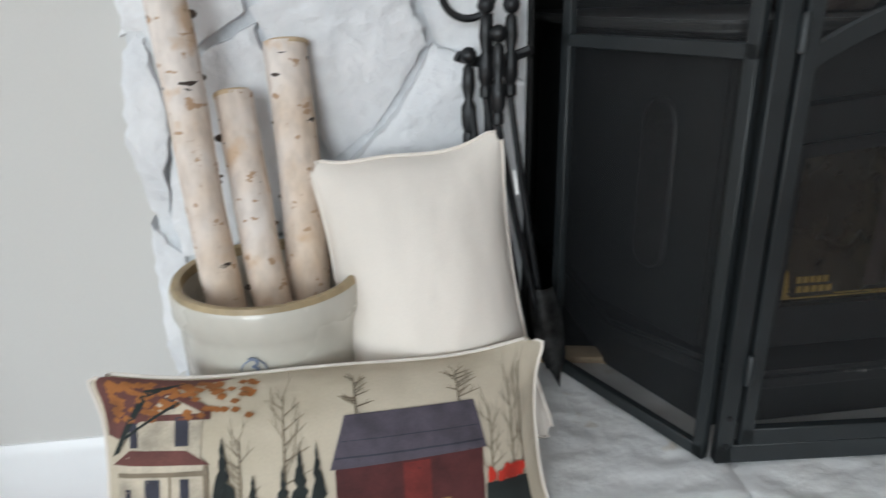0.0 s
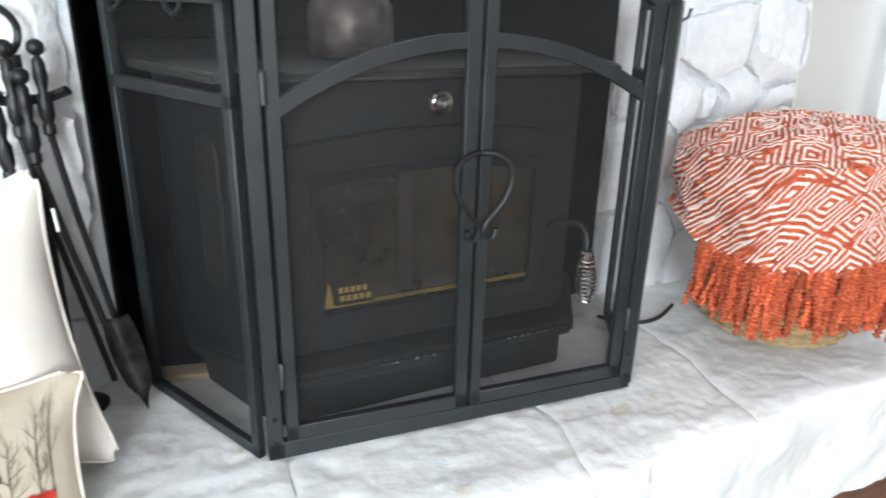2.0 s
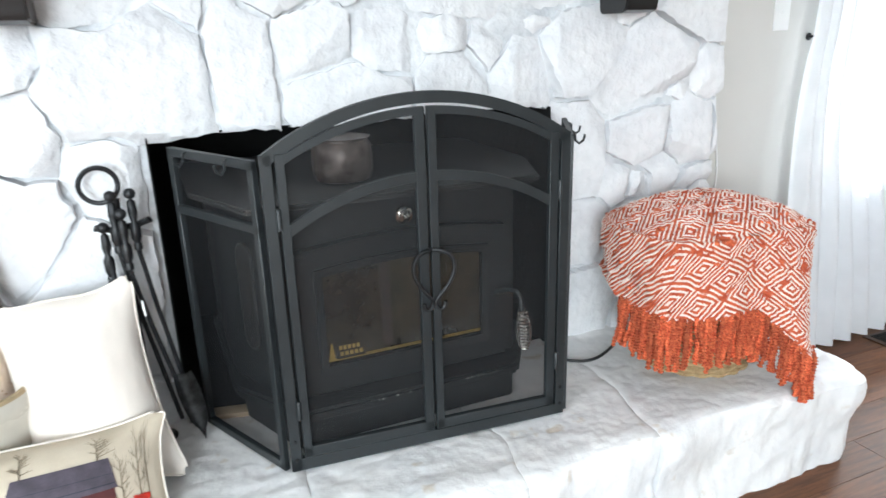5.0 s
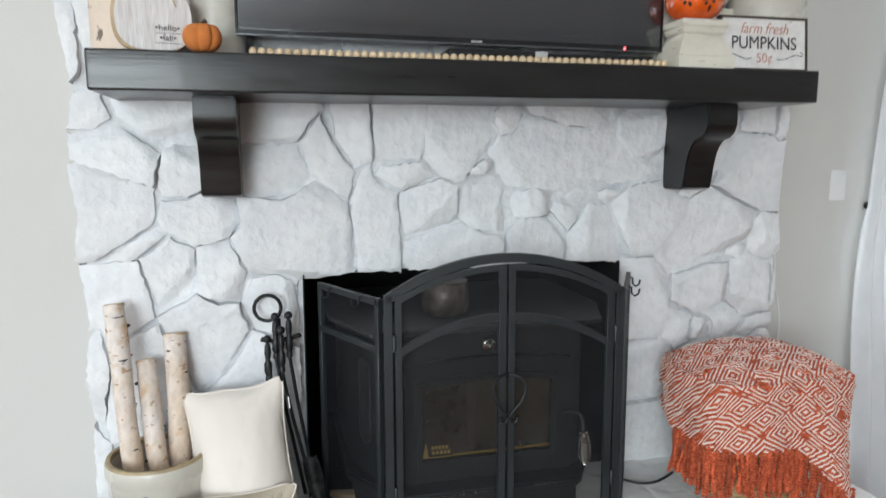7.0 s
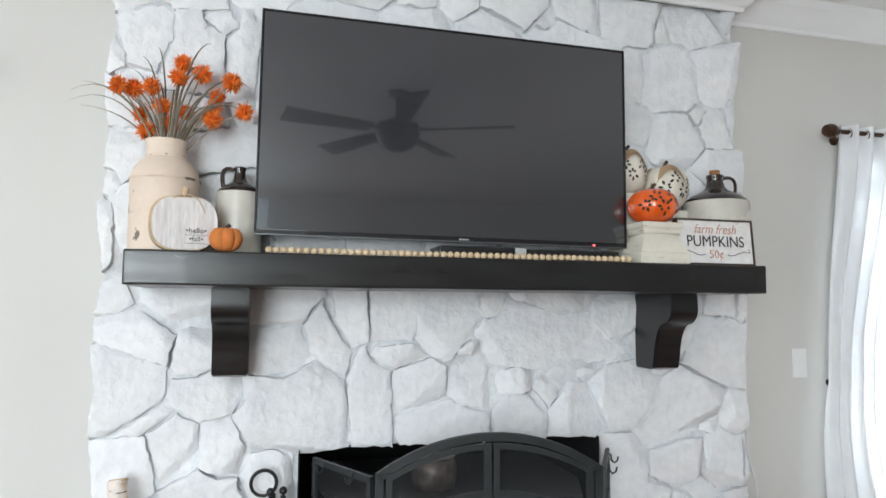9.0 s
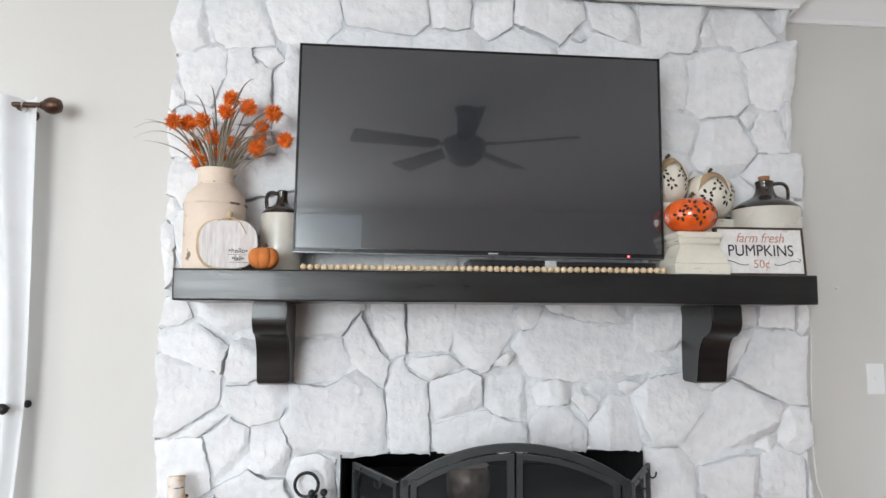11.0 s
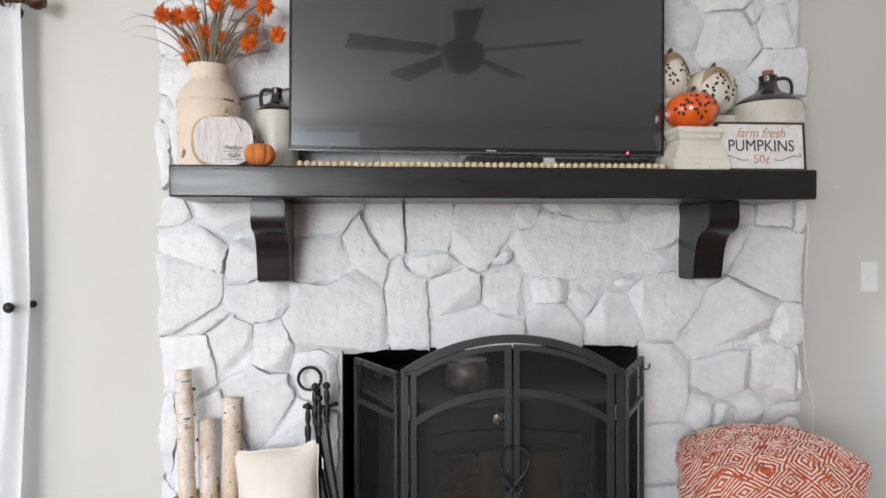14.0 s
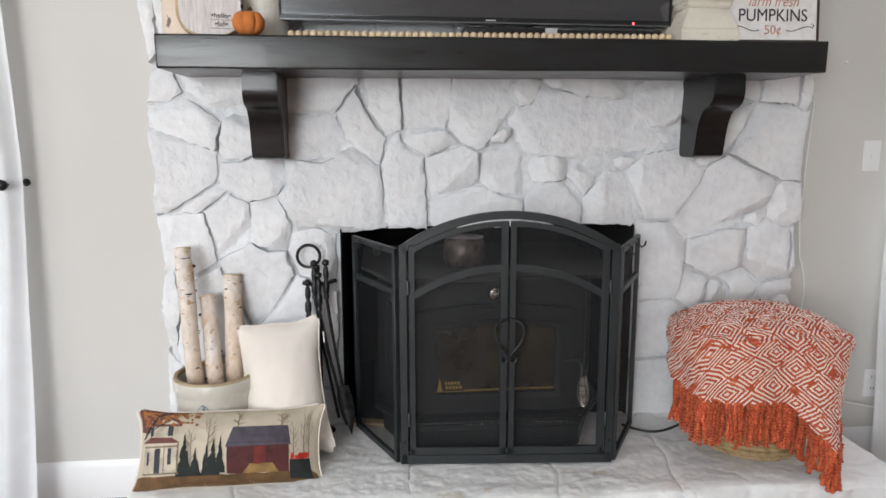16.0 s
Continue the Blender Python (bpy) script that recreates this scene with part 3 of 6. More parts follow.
def lay_stones():
    rng = np.random.RandomState(4)
    ang = np.radians(SEEDS[:, 4])
    ca, sa = np.cos(ang), np.sin(ang)
    count = 72
    th = np.linspace(0, 2 * math.pi, count, endpoint=False)
    steps = np.linspace(0.004, 0.46, 230)
    for i, (sx, sz, hw, hh, tl) in enumerate(SEEDS):
        px, pz = sx + np.cos(th)[:, None] * steps, sz + np.sin(th)[:, None] * steps
        near = np.where(np.hypot(SEEDS[:, 0] - sx, SEEDS[:, 1] - sz) < 0.75)[0]

        def metric(k):
            dx, dz = px - SEEDS[k, 0], pz - SEEDS[k, 1]
            return np.hypot((dx * ca[k] + dz * sa[k]) / SEEDS[k, 2], (-dx * sa[k] + dz * ca[k]) / SEEDS[k, 3])

        mine = metric(i)
        other = np.min([metric(k) for k in near if k != i], axis=0)
        edge_l, edge_r = -0.338 + 0.012 * np.sin(pz * 17), 1.958 + 0.012 * np.sin(pz * 13 + 1)
        stop = (other < mine) | (mine > 1.9) | (px < edge_l) | (px > edge_r) | (pz > 2.635) | (pz < 0.2) | ((px > 0.262) & (px < 1.333) & (pz < 0.985))
        r = steps[np.where(stop.any(1), stop.argmax(1), len(steps) - 1)]
        ring0 = simplify(np.stack((r * np.cos(th), r * np.sin(th)), 1), 0.013)
        # walk the straight sides in short pieces, slightly rough
        cen = ring0.mean(0)
        out = []
        for a, b in zip(ring0, np.roll(ring0, -1, 0)):
            n = max(2, int(np.hypot(*(b - a)) / 0.014))
            nrm = np.array((-(b - a)[1], (b - a)[0])) / (np.hypot(*(b - a)) + 1e-9)
            gap = 0.0015 + 0.0085 * rng.rand() ** 1.5
            for k in range(n):
                t = k / n
                out.append(a + (b - a) * t + nrm * (0.0019 * rng.randn() if k else 0.0) + nrm * gap)
        out = np.array(out)
        m = len(out)
        h = 0.020 + 0.022 * rng.rand()
        tx, tz = 0.08 * rng.randn(), 0.07 * rng.randn()
        nxt = np.roll(out, -1, 0)
        # chiselled chips: planes that fall away towards the rim
        chips = []
        for k in range(rng.randint(2, 5)):
            t = 2 * math.pi * rng.rand()
            n2 = np.array((math.cos(t), math.sin(t)))
            reach = (out @ n2).max()
            chips.append((n2, reach - (0.014 + 0.06 * rng.rand()), 0.25 + 0.5 * rng.rand()))

        def rim(p):
            d = nxt - out
            t = np.clip(((p - out) * d).sum(1) / ((d * d).sum(1) + 1e-12), 0, 1)
            return np.hypot(*(out + d * t[:, None] - p).T).min()

        def face(p):
            x, z = p
            y = h + tx * (x - cen[0]) + tz * (z - cen[1])
            for n2, from_, slope in chips:
                y = min(y, h + 0.004 - slope * (p @ n2 - from_))
            y += 0.0042 * noise.noise((sx * 3 + x * 9, i * 3.1, sz * 3 + z * 9)) + 0.0026 * noise.noise((x * 27, i * 1.7, z * 27)) + 0.0012 * noise.noise((x * 70, i * 2.3, z * 70))
            return -max(y, 0.007)

        lo, hi = out.min(0), out.max(0)
        pts, edges = [Vector(p) for p in out], [(k, (k + 1) % m) for k in range(m)]
        step = 0.011
        for gx in np.arange(lo[0] + step / 2, hi[0], step):
            for gz in np.arange(lo[1] + step / 2, hi[1], step):
                p = np.array((gx, gz)) + step * 0.3 * (rng.rand(2) - 0.5)
                inside = ((out[:, 1] > p[1]) != (nxt[:, 1] > p[1])) & (p[0] < (nxt[:, 0] - out[:, 0]) * (p[1] - out[:, 1]) / (nxt[:, 1] - out[:, 1] + 1e-12) + out[:, 0])
                if inside.sum() % 2 and rim(p) > 0.006:
                    pts.append(Vector(p))
        vs, _, fs, *_ = delaunay_2d_cdt(pts, edges, [list(range(m))], 1, 1e-6)
        bm = bmesh.new()
        top = []
        for q in vs:
            p = np.array(q)
            r_in = rim(p)
            y = face(p)
            top.append(bm.verts.new((q.x, y + (0.003 if r_in < 0.004 else 0), q.y)))
        for f in fs:
            bm.faces.new([top[k] for k in f])
        border = [e for e in bm.edges if e.is_boundary]
        ex = bmesh.ops.extrude_edge_only(bm, edges=border)
        for g in ex["geom"]:
            if isinstance(g, bmesh.types.BMVert):
                g.co.x, g.co.z = cen[0] + (g.co.x - cen[0]) * 1.03, cen[1] + (g.co.z - cen[1]) * 1.03
                g.co.y = 0.02
        st = part("stone", bm, STONE, breast)
        st.data.set_sharp_from_angle(angle=radians(24))
        st.location = (sx, BREAST, sz)


lay_stones()

# ---- hearth ----


def hearth_outline(x):
    """Front edge of the raised hearth."""
    return 0.575 - 0.045 * (x + 0.4) / 2.2 + 0.012 * math.sin(5 * x) + 0.006 * math.sin(17 * x + 1)


def hearth_stone(x0, x1, y_back, right_round=False, left_round=False, seed=0):
    """One capstone of the hearth: rough, worn-edged slab over the whole height."""
    bm = bmesh.new()
    nx, ny = max(10, int((x1 - x0) / 0.008)), 84
    grid = []
    for i in range(nx + 1):
        x = x0 + (x1 - x0) * i / nx
        col = []
        yf = hearth_outline(x)
        if right_round:
            e = max(0, (x - (x1 - 0.09)) / 0.09)
            yf += 0.08 * (1 - math.sqrt(max(0, 1 - e * e)))
        if left_round:
            e = max(0, ((x0 + 0.12) - x) / 0.12)
            yf += 0.13 * (1 - math.sqrt(max(0, 1 - e * e)))
        edge = min(i, nx - i) * (x1 - x0) / nx
        u = (x - x0) / (x1 - x0)
        for j in range(ny + 1):
            if j <= 12:                                   # front face, floor to rounded nose
                t = j / 12
                z = FLOOR + (HT - 0.02 - FLOOR) * t
                y = yf + 0.012 * math.sin(9 * z + x * 4) - 0.012 * math.exp(-((z - 0.22) / 0.05) ** 2)
                y += 0.016 * noise.noise((x * 7 + seed, z * 8, 3.3)) + 0.006 * noise.noise((x * 24, z * 26, seed))
            else:
                t = (j - 12) / (ny - 12)
                t = t * t * 0.5 + t * 0.5
                y = yf + 0.008 + (y_back - yf - 0.008) * t
                z = HT - 0.014 * math.exp(-(y - yf) / 0.018) + 0.005 * noise.noise((x * 5 + seed, y * 6, 0.7)) - 0.002 + 0.002 * noise.noise((x * 21, y * 23, seed))
            sink = 0.0035 * math.exp(-edge / 0.006)
            if j > 12:
                z -= sink
            else:
                y += sink
            k = 0 if left_round else (1 - u) * 0.07 * noise.noise((x0 * 5, y * 5, 2 + 3 * z))
            k += 0 if right_round else u * 0.07 * noise.noise((x1 * 5, y * 5, 2 + 3 * z))
            ridge = abs(noise.noise((x * 9 + seed, y * 9, 6.1))) + 0.5 * abs(noise.noise((x * 20, y * 22, seed)))
            flake = noise.noise((x * 6 + 2 * seed, y * 9, z * 8)) + 0.45 * noise.noise((x * 19, y * 24 + seed, z * 20)) + 0.2 * noise.noise((x * 50, y * 55, z * 50))
            chip = 0.0020 * (min(1, max(0, (flake + 0.05) * 9)) + min(1, max(0, (flake - 0.28) * 9)) - 1) + 0.0007 * noise.noise((x * 60, y * 60, z * 60))
            if j > 12:
                z += chip
            else:
                y -= 1.6 * chip
            if j > 12:
                z += 0.001 - 0.0032 * math.exp(-ridge * 16)
            else:
                y += 0.004 * math.exp(-ridge * 16)
            col.append(bm.verts.new((x + k, y, z)))
        col.append(bm.verts.new((x, y_back, FLOOR)))
        grid.append(col)
    for a, b in zip(grid, grid[1:]):
        for j in range(ny + 1):
            bm.faces.new((a[j], b[j], b[j + 1], a[j + 1]))
    bm.faces.new(grid[0])
    bm.faces.new(grid[-1][::-1])
    return bm


hearth = tagged(new("hearth"), "raised stone hearth painted white with worn edges", "hearth", "", "structure")
for a, b, lr, rr, sd in ((-0.345, -0.02, True, False, 1), (-0.02, 0.50, False, False, 2), (0.50, 0.93, False, False, 3), (0.93, 1.34, False, False, 4), (1.34, 2.018, False, True, 5)):
    part("hearth_stone", hearth_stone(a, b, 1.13, rr, lr, sd), HEARTH, hearth)

# ---- mantel shelf and corbels ----
mantel = thing("mantel_shelf", 0.796, 0.96, 1.50, "thick dark espresso-stained wooden mantel beam on two corbels", "mantel")


def beam():
    bm = box(-1.006, 1.006, -0.16, 0.155, 0, 0.095, 0.006, 3)
    bmesh.ops.subdivide_edges(bm, edges=[e for e in bm.edges if e.calc_length() > 1], cuts=60)
    for v in bm.verts:
        v.co.y += 0.0022 * noise.noise((v.co.x * 6, 0.3, v.co.z * 9))
        v.co.z += 0.0018 * noise.noise((v.co.x * 4, 5.3, 1))
    return bm


part("beam", beam(), ESPRESSO, mantel)
corbel_profile = [(0, 0), (-0.235, 0), (-0.238, -0.04), (-0.238, -0.062), (-0.228, -0.085), (-0.208, -0.10), (-0.182, -0.106), (-0.172, -0.112), (-0.155, -0.13), (-0.142, -0.155), (-0.132, -0.19), (-0.124, -0.235), (-0.118, -0.258), (-0.10, -0.264), (0, -0.264)]


def corbel_bm():
    bm = prism([(y, z) for y, z in corbel_profile], -0.052, 0.052)
    bm = move(bm, Matrix(((0, 1, 0, 0), (1, 0, 0, 0), (0, 0, 1, 0), (0, 0, 0, 1))))
    bmesh.ops.recalc_face_normals(bm, faces=bm.faces)
    bmesh.ops.bevel(bm, geom=[e for e in bm.edges if abs(e.verts[0].co.x - e.verts[1].co.x) < 1e-5], offset=0.004, segments=2, affect="EDGES")
    return bm


for x in (0.062, 1.531):
    c = part("corbel", corbel_bm(), ESPRESSO)
    c.location = (x, 1.108, 1.4985)
    tagged(c, "dark espresso-stained scrolled wooden corbel under the mantel", "corbel", "mantel corbels")

# ---- wood stove set in the opening ----
stove = thing("wood_stove", 0.785, 0.0, HT, "black steel fireplace insert stove with a glass door", "stove")


def bay(z0, z1, front, w, back, wb, bevel=0.006):
    """A bay-fronted block in plan: flat front of half width w, sides slanting to half width wb at the back."""
    bm = bmesh.new()
    plan = [(-w, front), (w, front), (wb, back), (wb, 1.5), (-wb, 1.5), (-wb, back)]
    a = [bm.verts.new((x, y, z0)) for x, y in plan]
    b = [bm.verts.new((x, y, z1)) for x, y in plan]
    bm.faces.new(a[::-1])
    bm.faces.new(b)
    for i in range(6):
        bm.faces.new((a[i], a[(i + 1) % 6], b[(i + 1) % 6], b[i]))
    bmesh.ops.bevel(bm, geom=bm.edges[:], offset=bevel, segments=2, affect="EDGES")
    return bm


part("firebox_body", bay(0.10, 0.575, 0.885, 0.30, 1.09, 0.385), STOVE, stove)
part("top_plate", bay(0.578, 0.592, 0.835, 0.345, 1.07, 0.44, 0.004), material("dusty_steel", (0.045, 0.045, 0.044), 0.5, vary=0.3, scale=7), stove, "dusty grey-black steel top plate")
part("ash_ledge", bay(0.095, 0.125, 0.80, 0.27, 1.0, 0.40, 0.008), STOVE, stove, "curved black ash ledge")
rc = random.Random(12)
for i in range(16):
    x = rc.choice((rc.uniform(-0.13, -0.02), rc.uniform(0.12, 0.23)))
    part("paint_chip", box(x - rc.uniform(0.001, 0.004), x + 0.001, 0.7988, 0.801, 0.1160 + rc.uniform(-0.002, 0.001), 0.1180 + rc.uniform(-0.0005, 0.001), 0.0005, 1), CHIPMETAL, stove)
part("base", bay(0.0, 0.094, 0.86, 0.285, 1.06, 0.37, 0.004), STOVE, stove)


def arch_frame(x0, x1, z0, z1, rise, w, y0, y1, steps=14):
    """An upright ring with a slightly arched head, w wide."""
    def line(a, b, c, d, r):
        pts = [(a, c), (b, c), (b, d)]
        for i in range(1, steps):
            t = i / steps
            pts.append((b + (a - b) * t, d + r * math.sin(math.pi * t)))
        pts.append((a, d))
        return pts
    outer, inner = line(x0, x1, z0, z1, rise), line(x0 + w, x1 - w, z0 + w, z1 - w, rise)
    bm = bmesh.new()
    rows = []
    for o, i in zip(outer, inner):
        rows.append([bm.verts.new((o[0], y1, o[1])), bm.verts.new((o[0], y0, o[1])), bm.verts.new((i[0], y0 + 0.004, i[1])), bm.verts.new((i[0], y1, i[1]))])
    for a, b in zip(rows, rows[1:] + rows[:1]):
        for k in range(4):
            bm.faces.new((a[k], b[k], b[(k + 1) % 4], a[(k + 1) % 4]))
    bmesh.ops.bevel(bm, geom=[e for e in bm.edges if e.is_manifold and e.calc_face_angle() > 0.9], offset=0.003, segments=2, affect="EDGES")
    return bm


door = part("door", arch_frame(-0.262, 0.262, 0.132, 0.475, 0.022, 0.062, 0.858, 0.886), STOVE, stove, "cast door frame with a low arched head")
part("inner_rim", arch_frame(-0.215, 0.215, 0.178, 0.432, 0.016, 0.018, 0.8535, 0.872), STOVE, door)
part("glass", box(-0.205, 0.205, 0.872, 0.880, 0.19, 0.435, 0.002), STOVEGLASS, door, "smoked glass with interior and reflection put into its brown colour")
part("gold_line", box(-0.198, 0.198, 0.8700, 0.8717, 0.2015, 0.2035, 0), GOLD, door)
part("gold_line", box(-0.105, 0.198, 0.8700, 0.8717, 0.2055, 0.2075, 0), GOLD, door)
emblem = bmesh.new()
for i in range(5):                                           # conifer mark and two rows of bars
    k = 0.011 - 0.0019 * i
    join(emblem, prism([(-0.185 - k, 0.204 + 0.008 * i), (-0.185 + k, 0.204 + 0.008 * i), (-0.185, 0.216 + 0.008 * i)], 0.8700, 0.8717))
for i in range(5):
    box(-0.168 + 0.0105 * i, -0.161 + 0.0105 * i, 0.870, 0.8717, 0.226, 0.236, 0, bm=emblem)
    box(-0.166 + 0.0115 * i, -0.158 + 0.0115 * i, 0.870, 0.8717, 0.211, 0.221, 0, bm=emblem)
part("emblem", emblem, GOLD, door, "gold conifer emblem with bars", smooth=False)
part("firebrick_edge", box(-0.06, -0.035, 0.8715, 0.8719, 0.215, 0.43, 0), flat("brown_soot", (0.035, 0.022, 0.014)), door)
knob = part("draft_knob", move(lathe([(0.004, -0.025), (0.004, 0.028), (0.019, 0.030), (0.021, 0.036), (0.019, 0.042), (0.014, 0.043), (0.015, 0.047), (0.013, 0.053), (0.007, 0.054), (0.005, 0.060), (0.0025, 0.062)], 28), pose(-0.010, 0.864, 0.541, 90)), CHROME, stove, "polished spin draft knob")
handle = part("door_handle", tube([(0.235, 0.862, 0.30), (0.25, 0.83, 0.315), (0.262, 0.80, 0.318), (0.265, 0.785, 0.305), (0.266, 0.781, 0.275)], 0.006), IRON, stove)
coil = []
for i in range(200):
    t = i / 199
    r = 0.0085 + 0.011 * math.sin(math.pi * min(1, t * 1.05)) ** 0.8 * (0.4 + 0.8 * t)
    a = 2 * math.pi * 13 * t
    coil.append((0.267 + r * math.cos(a) + 0.006 * t, 0.780 + r * math.sin(a), 0.278 - 0.105 * t))
part("spring_grip", tube(coil, 0.0028, 6), CHROME, handle, "coiled steel spring grip")
for s in (-1, 1):
    cx, cy, n = s * 0.343, 0.988, math.degrees(math.atan2(0.085, 0.205))
    panel = bmesh.new()
    pts = [(0.028 * math.cos(a), 0.10 + 0.028 * math.sin(a)) for a in np.linspace(0, math.pi, 10)] + [(0.028 * math.cos(a), -0.10 + 0.028 * math.sin(a)) for a in np.linspace(math.pi, 2 * math.pi, 10)]
    join(panel, prism(pts, -0.004, 0.004))
    # Flat black plate on the side; the recess's shade is put into its colour.
    recess = part("recess_shade_plate", move(panel, pose(cx, cy, 0.35, 0, 0, s * (90 - n))), SOOT, stove, "rounded vertical black plate for the shade of the side recess")
    lip = [(0.030 * math.cos(a), 0, 0.10 + 0.030 * math.sin(a)) for a in np.linspace(0, math.pi, 12)] + [(0.030 * math.cos(a), 0, -0.10 + 0.030 * math.sin(a)) for a in np.linspace(math.pi, 2 * math.pi, 12)]
    part("lip", move(tube(lip + lip[:1], 0.0045, 8), pose(cx, cy, 0.35, 0, 0, s * (90 - n))), STOVE, recess)
pot = lathe([(0.055, 0), (0.066, 0.004), (0.072, 0.02), (0.073, 0.06), (0.070, 0.085), (0.062, 0.095), (0.062, 0.10), (0.068, 0.103), (0.058, 0.104)], 32)
tin = part("tin_pot", pot, material("worn_tin", (0.16, 0.13, 0.115), 0.4, metal=0.5, vary=0.35, scale=22, tint=(0.035, 0.018, 0.014), bump=0.001, bump_scale=60))
tin.location = (0.70, 1.03, HT + 0.592)
tagged(tin, "small worn tin pot standing on the stove top", "pot")
kind = bmesh.new()
box(-0.09, 0.09, -0.022, 0.022, 0, 0.022, 0.004, bm=kind)
stick = part("kindling_stick", move(kind, pose(0.385, 1.10, 0.263, 0, 0, -12)), RAWWOOD)
tagged(stick, "split stick of pale kindling lying beside the stove", "kindling")

# ---- folding fire screen ----
screen = thing("fire_screen", 0.0, 0.0, HT + 0.004, "black iron three-panel folding fire screen with mesh and an arched middle", "fire screen")


def bar(a, b, w=0.022, t=0.012):
    """A flat iron bar from a to b."""
    a, b = Vector(a), Vector(b)
    d = b - a
    bm = box(-w / 2, w / 2, -t / 2, t / 2, 0, d.length, 0.0015, 1)
    z = d.normalized()
    y = Vector((0, 1, 0)) if abs(z.z) > 0.5 or abs(z.x) > 0.5 else Vector((1, 0, 0))
    x = y.cross(z).normalized()
    y = z.cross(x)
    m = Matrix((x, y, z)).transposed().to_4x4()
    m.translation = a
    return move(bm, m)


def arc_bar(x0, x1, z_end, z_top, w, t):
    """A flat bar bent to an arc over x0..x1."""
    bm = bmesh.new()
    c, hw, rise = (x0 + x1) / 2, (x1 - x0) / 2, z_top - z_end
    rad = (hw * hw + rise * rise) / (2 * rise)
    half = math.asin(min(1, hw / rad))
    rows = []
    for i in range(25):
        a = -half + 2 * half * i / 24
        row = []
        for r, y in ((rad, -t / 2), (rad, t / 2), (rad - w, t / 2), (rad - w, -t / 2)):
            row.append(bm.verts.new((c + r * math.sin(a), y, z_top - rad + r * math.cos(a))))
        rows.append(row)
    for a, b in zip(rows, rows[1:]):
        for k in range(4):
            bm.faces.new((a[k], a[(k + 1) % 4], b[(k + 1) % 4], b[k]))
    bm.faces.new(rows[0])
    bm.faces.new(rows[-1][::-1])
    bmesh.ops.bevel(bm, geom=[e for e in bm.edges if e.is_manifold and e.calc_face_angle() > 0.9], offset=0.0012, segments=1, affect="EDGES")
    return bm


def arc_z(x, x0, x1, z_end, z_top):
    c, hw, rise = (x0 + x1) / 2, (x1 - x0) / 2, z_top - z_end
    rad = (hw * hw + rise * rise) / (2 * rise)
    return z_top - rad + math.sqrt(max(0, rad * rad - (x - c) ** 2))


P, Q = Vector((0.468, 0.780)), Vector((1.138, 0.728))
W = (Q - P).length
MID = pose(P.x, P.y, 0, 0, 0, math.degrees(math.atan2(Q.y - P.y, Q.x - P.x)))
SH, TOP = 0.705, 0.808


def put(name, bm, mat=IRON, m=MID, parent=None, label=""):
    return part(name, move(bm, m), mat, parent or screen, label)


